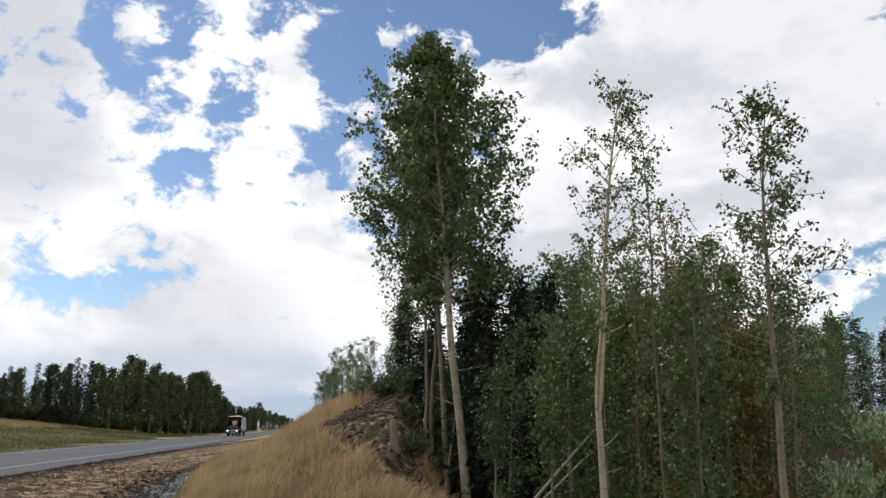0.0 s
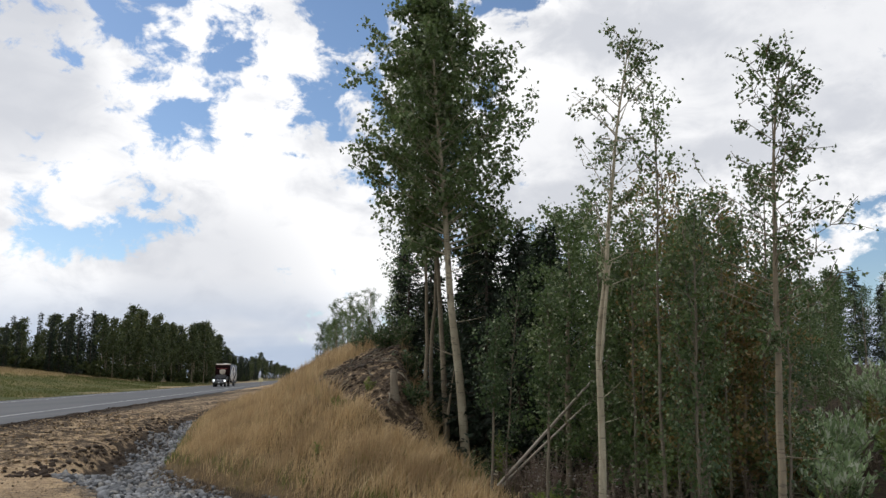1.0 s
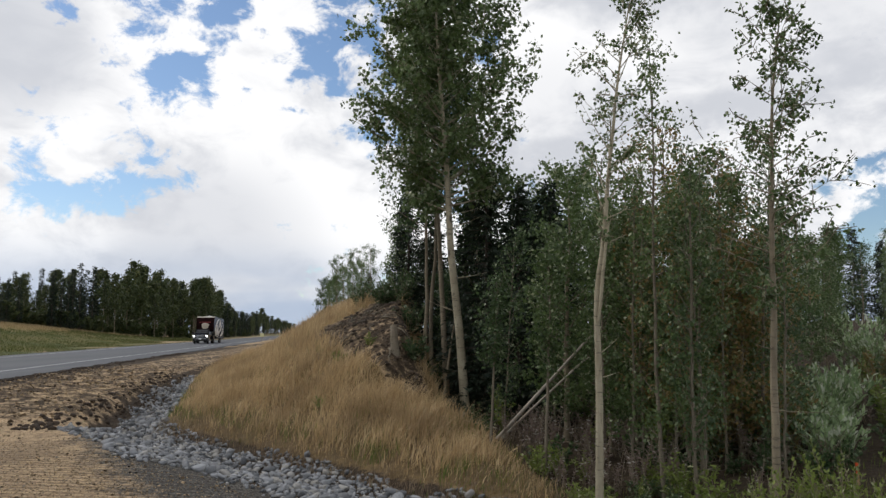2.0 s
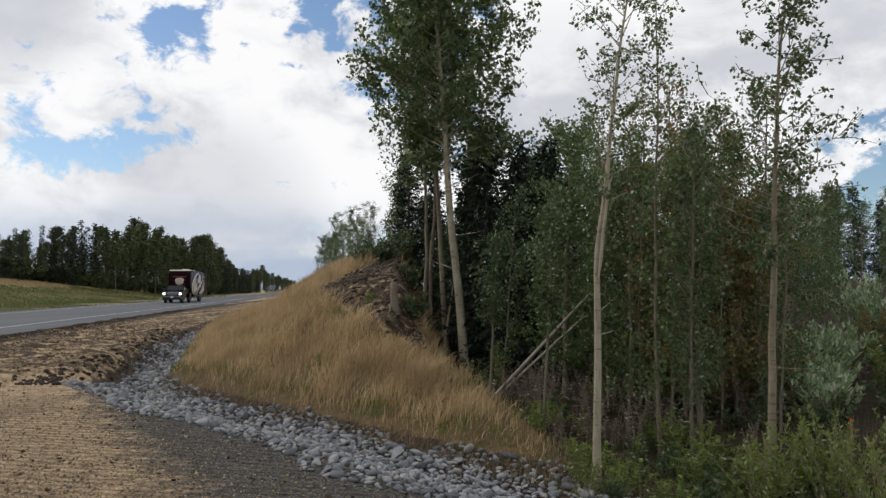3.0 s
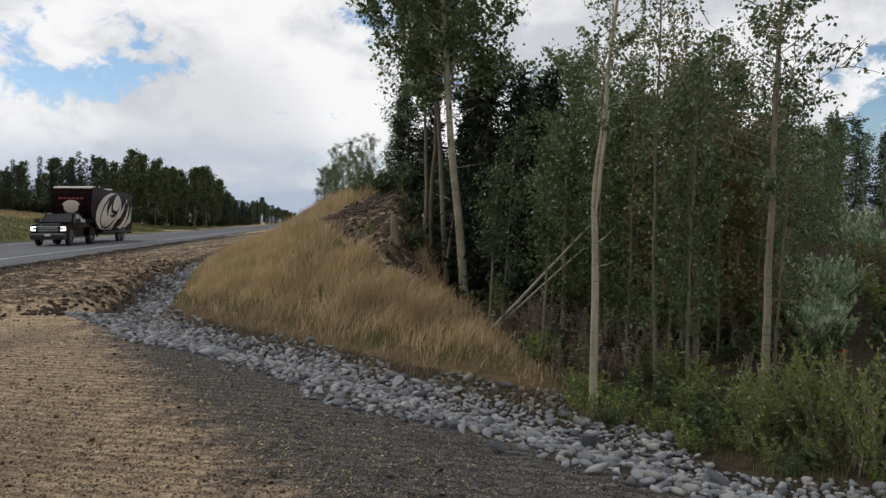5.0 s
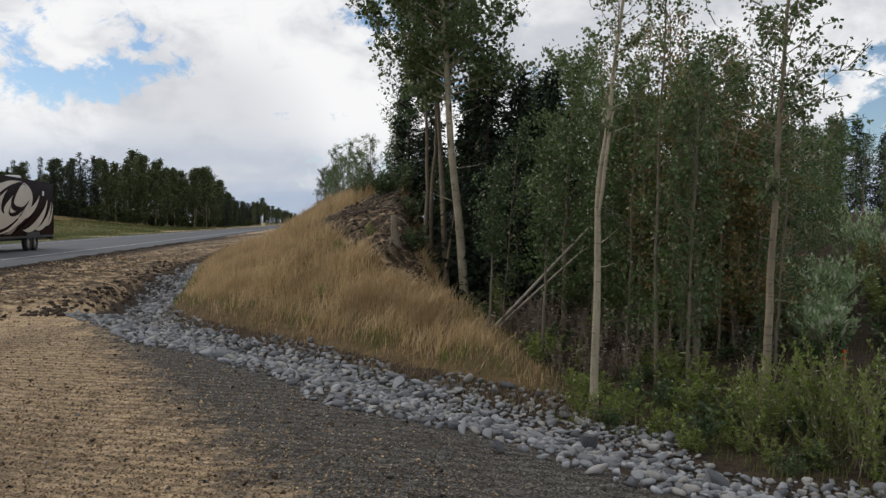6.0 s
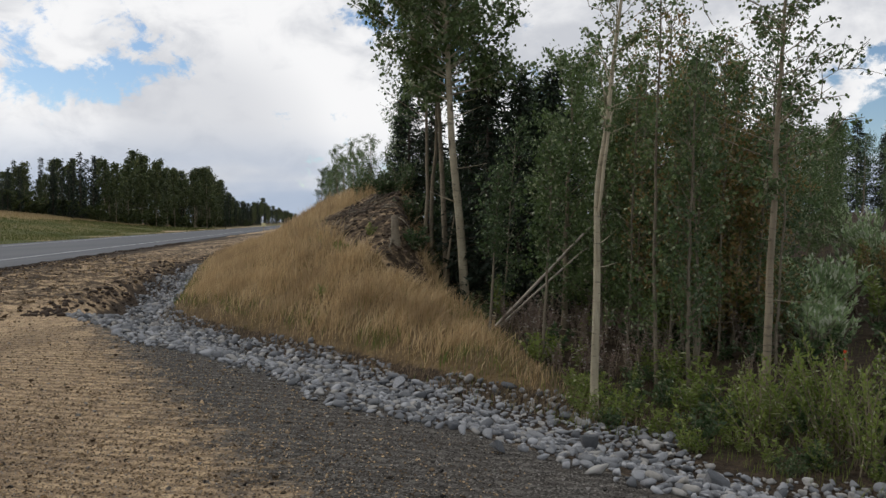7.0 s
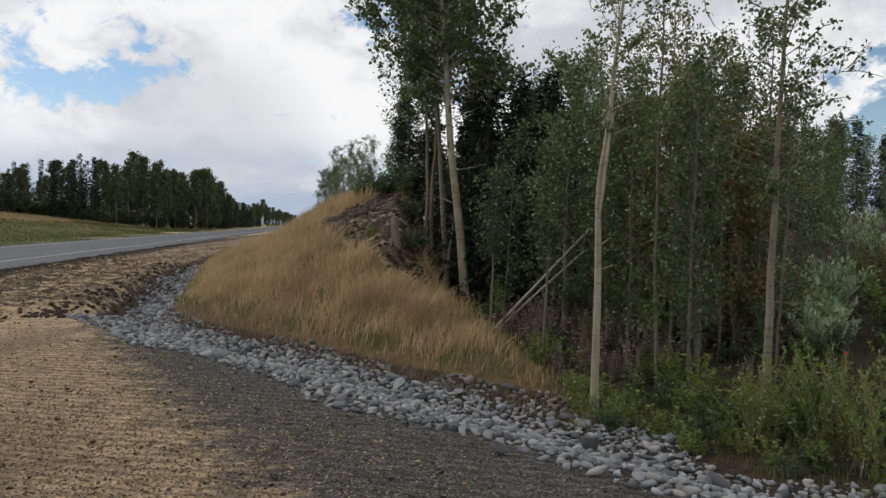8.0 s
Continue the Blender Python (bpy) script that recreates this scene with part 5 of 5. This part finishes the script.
def wheel(parent, x, y, r, w, spin_list):
    hub = empty("wheel")
    hub.parent = parent
    hub.matrix_basis = pose(x, y, r)
    bm = bmesh.new()
    n = 24
    prof = ((r * 0.62, -w / 2), (r * 0.93, -w / 2), (r, -w * 0.36), (r, w * 0.36), (r * 0.93, w / 2), (r * 0.62, w / 2))
    rows = [[bm.verts.new((b, a * math.cos(2 * math.pi * k / n), a * math.sin(2 * math.pi * k / n))) for a, b in prof] for k in range(n)]
    for k in range(n):
        p, q = rows[k], rows[(k + 1) % n]
        for j in range(len(prof)):
            bm.faces.new((p[j], p[(j + 1) % len(prof)], q[(j + 1) % len(prof)], q[j]))
    bmesh.ops.recalc_face_normals(bm, faces=bm.faces)
    part("tyre", bm, RUBBER, hub, "", True)
    bm = bmesh.new()
    for k in range(8):
        a = 2 * math.pi * k / 8
        box(bm, -w * 0.40, w * 0.40, -0.035, 0.035, r * 0.1, r * 0.60)
        bm.verts.ensure_lookup_table()
        bmesh.ops.rotate(bm, cent=(0, 0, 0), matrix=Matrix.Rotation(a, 3, "X"), verts=bm.verts[-8:])
    bmesh.ops.create_cone(bm, cap_ends=True, segments=16, radius1=r * 0.22, radius2=r * 0.18, depth=w * 0.95, matrix=Matrix.Rotation(math.pi / 2, 4, "Y"))
    bmesh.ops.create_cone(bm, cap_ends=True, segments=20, radius1=r * 0.63, radius2=r * 0.63, depth=w * 0.5, matrix=Matrix.Rotation(math.pi / 2, 4, "Y"))
    part("rim", bm, CHROME, hub, "bright metal rim")
    spin_list.append((hub, x, y, r))


def make_pickup(spin_list):
    car = tagged(empty("pickup_truck"), "black crew-cab pickup truck with lit headlights towing a trailer", "truck")
    body = part("body", prism(((0.10, 0.42), (0.04, 0.75), (0.06, 1.18), (0.30, 1.30), (1.55, 1.38), (6.25, 1.42), (6.32, 1.35), (6.32, 0.56), (6.0, 0.44), (0.5, 0.40)), -1.0, 1.0, 0.04), BLACK, car)
    for sx in (-1, 1):
        part("rear_fender", prism(((4.15, 0.62), (4.3, 0.98), (4.6, 1.12), (5.1, 1.12), (5.4, 0.98), (5.55, 0.62)), 0.98 if sx > 0 else -1.20, 1.20 if sx > 0 else -0.98, 0.03), BLACK, body)
        part("mirror", box(bmesh.new(), 1.08 if sx > 0 else -1.36, 1.36 if sx > 0 else -1.08, 1.75, 1.87, 1.38, 1.68, 0.02), TRIM, car)
        part("mirror_arm", box(bmesh.new(), 0.95 if sx > 0 else -1.10, 1.10 if sx > 0 else -0.95, 1.78, 1.84, 1.42, 1.48), TRIM, car)
        a, b = (0.70, 0.99) if sx > 0 else (-0.99, -0.70)
        lamp = box(bmesh.new(), a, b, 0.0, 0.16, 0.92, 0.98, 0.012)
        box(lamp, a, b, 0.0, 0.16, 1.11, 1.17, 0.012)
        box(lamp, 0.90 if sx > 0 else -0.99, 0.99 if sx > 0 else -0.90, 0.0, 0.16, 0.95, 1.14, 0.012)
        part("headlight", lamp, LAMP, car, "bright lit headlight")
        part("headlight_lens", box(bmesh.new(), 0.71 if sx > 0 else -0.89, 0.89 if sx > 0 else -0.71, 0.01, 0.15, 0.98, 1.11, 0.01), CHROME, car, "chrome reflector")
        part("fog_lamp", box(bmesh.new(), 0.66 if sx > 0 else -0.86, 0.86 if sx > 0 else -0.66, -0.045, 0.03, 0.60, 0.70, 0.01), LAMP, car, "lit fog lamp")
        for k, (a, b, c) in enumerate(((1.98, 3.02, 0.14), (3.10, 4.06, 0.06))):
            bm = bmesh.new()
            vs = [bm.verts.new((sx * q, y, z)) for q, y, z in ((0.985, a - 0.02, 1.46), (0.985, b, 1.46), (0.885, b - c * 0.6, 1.90), (0.885, a + (0.55 if k == 0 else 0.0), 1.90))]
            bm.faces.new(vs)
            r = bmesh.ops.extrude_face_region(bm, geom=list(bm.faces))
            bmesh.ops.translate(bm, vec=(sx * 0.012, 0, 0), verts=[g for g in r["geom"] if isinstance(g, bmesh.types.BMVert)])
            part("side_window", bm, GLASS, car, "dark tinted side window")
            part("door_handle", box(bmesh.new(), 0.995 if sx > 0 else -1.03, 1.03 if sx > 0 else -0.995, b - 0.30, b - 0.08, 1.16, 1.21, 0.008), CHROME, car)
        part("running_board", box(bmesh.new(), 0.90 if sx > 0 else -1.06, 1.06 if sx > 0 else -0.90, 1.5, 4.1, 0.42, 0.50, 0.015), CHROME, car)
        for y in (1.05, 4.85):
            wheel(car, sx * (0.88 if y < 2 else 1.02), y, 0.43, 0.26 if y < 2 else 0.36, spin_list)
        part("wheel_arch", prism(((0.55, 0.50), (0.68, 0.86), (0.95, 0.98), (1.25, 0.98), (1.48, 0.84), (1.58, 0.50)), 1.003 if sx > 0 else -1.02, 1.02 if sx > 0 else -1.003, 0.0), TRIM, body)
    cab = part("cab", prism(((1.45, 1.36), (2.30, 1.98), (2.6, 2.03), (3.9, 2.03), (4.15, 1.96), (4.28, 1.38)), -0.985, 0.985, 0.03, 0.20, 1.4), BLACK, car)
    bm = bmesh.new()
    vs = [bm.verts.new(v) for v in ((-0.86, 1.545, 1.455), (0.86, 1.545, 1.455), (0.76, 2.215, 1.945), (-0.76, 2.215, 1.945))]
    bm.faces.new(vs)
    r = bmesh.ops.extrude_face_region(bm, geom=list(bm.faces))
    bmesh.ops.translate(bm, vec=(0, -0.012, 0.016), verts=[g for g in r["geom"] if isinstance(g, bmesh.types.BMVert)])
    part("windshield", bm, GLASS, car, "dark reflective windshield")
    grille = part("grille", box(bmesh.new(), -0.60, 0.60, 0.0, 0.12, 0.80, 1.17, 0.02), TRIM, car, "dark grille")
    for z in (0.90, 1.02, 1.12):
        part("grille_bar", box(bmesh.new(), -0.57, 0.57, -0.025, 0.02, z, z + 0.045, 0.01), CHROME, grille, "chrome bar")
    part("bumper", prism(((-0.06, 0.40), (-0.10, 0.52), (-0.10, 0.76), (0.10, 0.80), (0.25, 0.72), (0.25, 0.38)), -1.0, 1.0, 0.03), TRIM, car, "dark front bumper")
    part("bumper_strip", box(bmesh.new(), -0.98, 0.98, -0.118, -0.09, 0.70, 0.745, 0.008), CHROME, car, "chrome strip")
    part("hood_edge", box(bmesh.new(), -0.64, 0.64, -0.01, 0.10, 1.175, 1.215, 0.01), CHROME, car, "chrome strip over the grille")
    part("number_plate", box(bmesh.new(), -0.16, 0.16, -0.125, -0.103, 0.60, 0.74), WHITE, car, "small pale plate")
    part("hood_scoop", prism(((0.35, 1.30), (0.55, 1.36), (1.45, 1.43), (1.5, 1.36)), -0.55, 0.55, 0.02), BLACK, car)
    for x in (-0.55, 0.0, 0.55):
        part("roof_marker", box(bmesh.new(), x - 0.05, x + 0.05, 2.45, 2.55, 2.025, 2.06, 0.01), TRIM, car)
    return car


def swirl(sx, x, cy, cz, ry, rz, a0, a1, width, tilt=18.0):
    """A thin crescent band on the trailer's side: an arc of an ellipse, thick in the middle and pointed at its ends."""
    bm = bmesh.new()
    n = 28
    inner, outer = [], []
    for k in range(n + 1):
        f = k / n
        a = radians(a0 + (a1 - a0) * f)
        w = width * math.sin(math.pi * f) + 0.01
        ct, st = math.cos(radians(tilt)), math.sin(radians(tilt))
        for ring, d in ((inner, -w / 2), (outer, w / 2)):
            p, q = (ry + d) * math.cos(a), (rz + d) * math.sin(a)
            ring.append((cy + p * ct - q * st, min(3.55, max(0.9, cz + p * st + q * ct))))
    va = [bm.verts.new((sx * x, *p)) for p in inner]
    vb = [bm.verts.new((sx * x, *p)) for p in outer]
    for k in range(n):
        bm.faces.new((va[k], va[k + 1], vb[k + 1], vb[k]))
    r = bmesh.ops.extrude_face_region(bm, geom=list(bm.faces))
    bmesh.ops.translate(bm, vec=(sx * 0.006, 0, 0), verts=[g for g in r["geom"] if isinstance(g, bmesh.types.BMVert)])
    bmesh.ops.recalc_face_normals(bm, faces=bm.faces)
    return bm


def oval(sx, x, cy, cz, ry, rz, tilt):
    """A thin filled ellipse on the trailer's side, cut off at the roof and the skirt."""
    bm = bmesh.new()
    ct, st = math.cos(radians(tilt)), math.sin(radians(tilt))
    vs = []
    for k in range(48):
        p, q = ry * math.cos(2 * math.pi * k / 48), rz * math.sin(2 * math.pi * k / 48)
        vs.append(bm.verts.new((sx * x, cy + p * ct - q * st, min(3.58, max(0.92, cz + p * st + q * ct)))))
    bm.faces.new(vs)
    r = bmesh.ops.extrude_face_region(bm, geom=list(bm.faces))
    bmesh.ops.translate(bm, vec=(sx * 0.006, 0, 0), verts=[g for g in r["geom"] if isinstance(g, bmesh.types.BMVert)])
    bmesh.ops.recalc_face_normals(bm, faces=bm.faces)
    return bm


def make_trailer(spin_list):
    """Its origin is the pickup's front bumper, 5 m ahead of its own nose."""
    rv = tagged(empty("travel_trailer"), "dark maroon fifth-wheel trailer with tan swirls on its sides", "trailer")
    hull = ((4.55, 1.95), (4.50, 2.5), (4.62, 3.3), (4.95, 3.72), (5.4, 3.82), (15.6, 3.70), (15.75, 3.6), (15.75, 0.85), (15.6, 0.78), (7.35, 0.78), (7.15, 0.95), (7.05, 1.72), (4.75, 1.75))
    body = part("body", prism(hull, -1.25, 1.25, 0.05), MAROON, rv)
    part("front_cap", prism(((4.485, 2.0), (4.46, 2.5), (4.60, 3.15), (4.72, 3.15), (4.72, 2.0)), -1.0, 1.0, 0.02), MAROON, body)
    bm = bmesh.new()
    bmesh.ops.create_uvsphere(bm, u_segments=24, v_segments=12, radius=1.0)
    bmesh.ops.scale(bm, vec=(0.58, 0.06, 0.44), verts=bm.verts)
    bmesh.ops.translate(bm, vec=(0, 4.50, 2.48), verts=bm.verts)
    part("cap_emblem", bm, TAN, body, "round pale emblem on the front cap", True)
    for k in range(6):
        part("lettering", box(bmesh.new(), -0.80 + k * 0.27, -0.60 + k * 0.27, 4.545, 4.60, 2.98, 3.10), RED, body, "dull red lettering")
    part("lower_front", prism(((7.02, 1.0), (6.98, 1.70), (7.3, 1.70), (7.3, 0.95)), -1.2, 1.2, 0.02), TAN, body, "cream lower front panel")
    part("cap_rim", prism(((4.90, 3.74), (5.1, 3.84), (5.5, 3.87), (5.5, 3.82), (5.1, 3.79), (4.92, 3.70)), -1.22, 1.22, 0.0), TAN, body, "pale rim along the roof edge")
    for sx in (-1, 1):
        part("swirl", oval(sx, 1.252, 9.0, 2.25, 3.5, 1.22, 10), TAN, body, "large cream oval")
        bands = ((9.3, 2.25, 2.75, 0.92, 20, 330, 0.20, MAROON), (9.0, 1.75, 3.1, 0.85, 190, 300, 0.26, TAUPE), (10.6, 2.75, 2.2, 0.62, 60, 200, 0.55, MAROON),
                 (10.7, 2.45, 1.5, 0.36, 140, 330, 0.22, MAROON), (11.9, 3.1, 2.3, 0.62, 120, 250, 0.40, MAROON), (11.6, 2.55, 1.9, 0.62, 215, 345, 0.34, TAN),
                 (12.3, 2.35, 2.4, 1.1, 225, 345, 0.42, TAN), (13.3, 2.55, 2.0, 1.35, 235, 340, 0.34, TAN), (14.2, 2.65, 1.2, 1.3, 240, 340, 0.22, TAN),
                 (10.2, 1.5, 3.4, 0.52, 200, 330, 0.20, MAROON), (8.4, 1.25, 1.5, 0.34, 100, 260, 0.30, TAUPE))
        for k, (cy, cz, ry, rz, a0, a1, w, mat) in enumerate(bands):
            part("swirl", swirl(sx, 1.256 + 0.004 * k, cy, cz, ry, rz, a0, a1, w), mat, body, "dark curved stripe" if mat is MAROON else "pale curved stripe")
        part("side_light", box(bmesh.new(), 1.25 if sx > 0 else -1.27, 1.27 if sx > 0 else -1.25, 13.9, 14.15, 2.95, 3.2, 0.01), WHITE, body)
        part("skirt", box(bmesh.new(), 1.20 if sx > 0 else -1.24, 1.24 if sx > 0 else -1.20, 7.5, 15.6, 0.68, 0.80), TRIM, body)
        part("landing_leg", box(bmesh.new(), 0.78 * sx - 0.06, 0.78 * sx + 0.06, 7.5, 7.62, 0.42, 0.85), TRIM, rv)
        for y in (12.0, 12.95):
            wheel(rv, sx * 1.08, y, 0.41, 0.24, spin_list)
        part("wheel_fairing", prism(((11.45, 0.78), (11.6, 1.0), (13.3, 1.0), (13.5, 0.78)), 1.255 if sx > 0 else -1.275, 1.275 if sx > 0 else -1.255, 0.0), TRIM, body)
    for y in (8.0, 12.5):
        part("roof_unit", prism(((y, 3.72), (y + 0.15, 4.0), (y + 0.9, 4.02), (y + 1.1, 3.72)), -0.35, 0.35, 0.03), WHITE, rv, "white rooftop air conditioner")
    part("frame", box(bmesh.new(), -0.9, 0.9, 7.6, 15.5, 0.55, 0.78), TRIM, rv)
    part("hitch", prism(((4.85, 1.40), (4.9, 1.76), (5.5, 1.76), (5.2, 1.40)), -0.25, 0.25, 0.02), TRIM, rv)
    part("rear_bumper", box(bmesh.new(), -1.2, 1.2, 15.75, 15.88, 0.55, 0.68), TRIM, rv)
    for k in range(2):
        part("tail_light", box(bmesh.new(), -1.1 + 1.9 * k, -0.8 + 1.9 * k, 15.75, 15.775, 0.9, 1.1), RED, rv)
    return rv


LANE = 16.3          # metres to the side; it slows a little as it comes
spins = []
pickup = make_pickup(spins)
trailer = make_trailer(spins)


def motions():
    rows = [(t, pose(*road_point(157.3 - 23.8 * t + 0.47 * t * t, LANE, 0.004), 0, 0, ROAD_YAW)) for t in [k * 0.25 for k in range(33)]]
    walk(pickup, rows)
    walk(trailer, rows)
    for k, (ob, x, y) in enumerate(swaying):
        z, size = at_ground(x, y, -0.06), 0.20 if k < 3 else 0.42
        walk(ob, [(t, pose(x, y, z, 0.5 * size * math.sin(3.1 * t + k), size * (math.cos(2 * math.pi * (t - 5.75 - 0.13 * (k - 3)) / 1.7) + 0.5 * math.sin(1.3 * t + k)), 0))
                  for t in [q * 0.25 for q in range(33)]])
    for hub, x, y, r in spins:
        turn = min(math.degrees(21.0 / r), 86.0 * FPS)
        walk(hub, [(k / FPS, pose(x, y, r, turn * k / FPS, 0, 0)) for k in range(int(8 * FPS) + 1)])


motions()
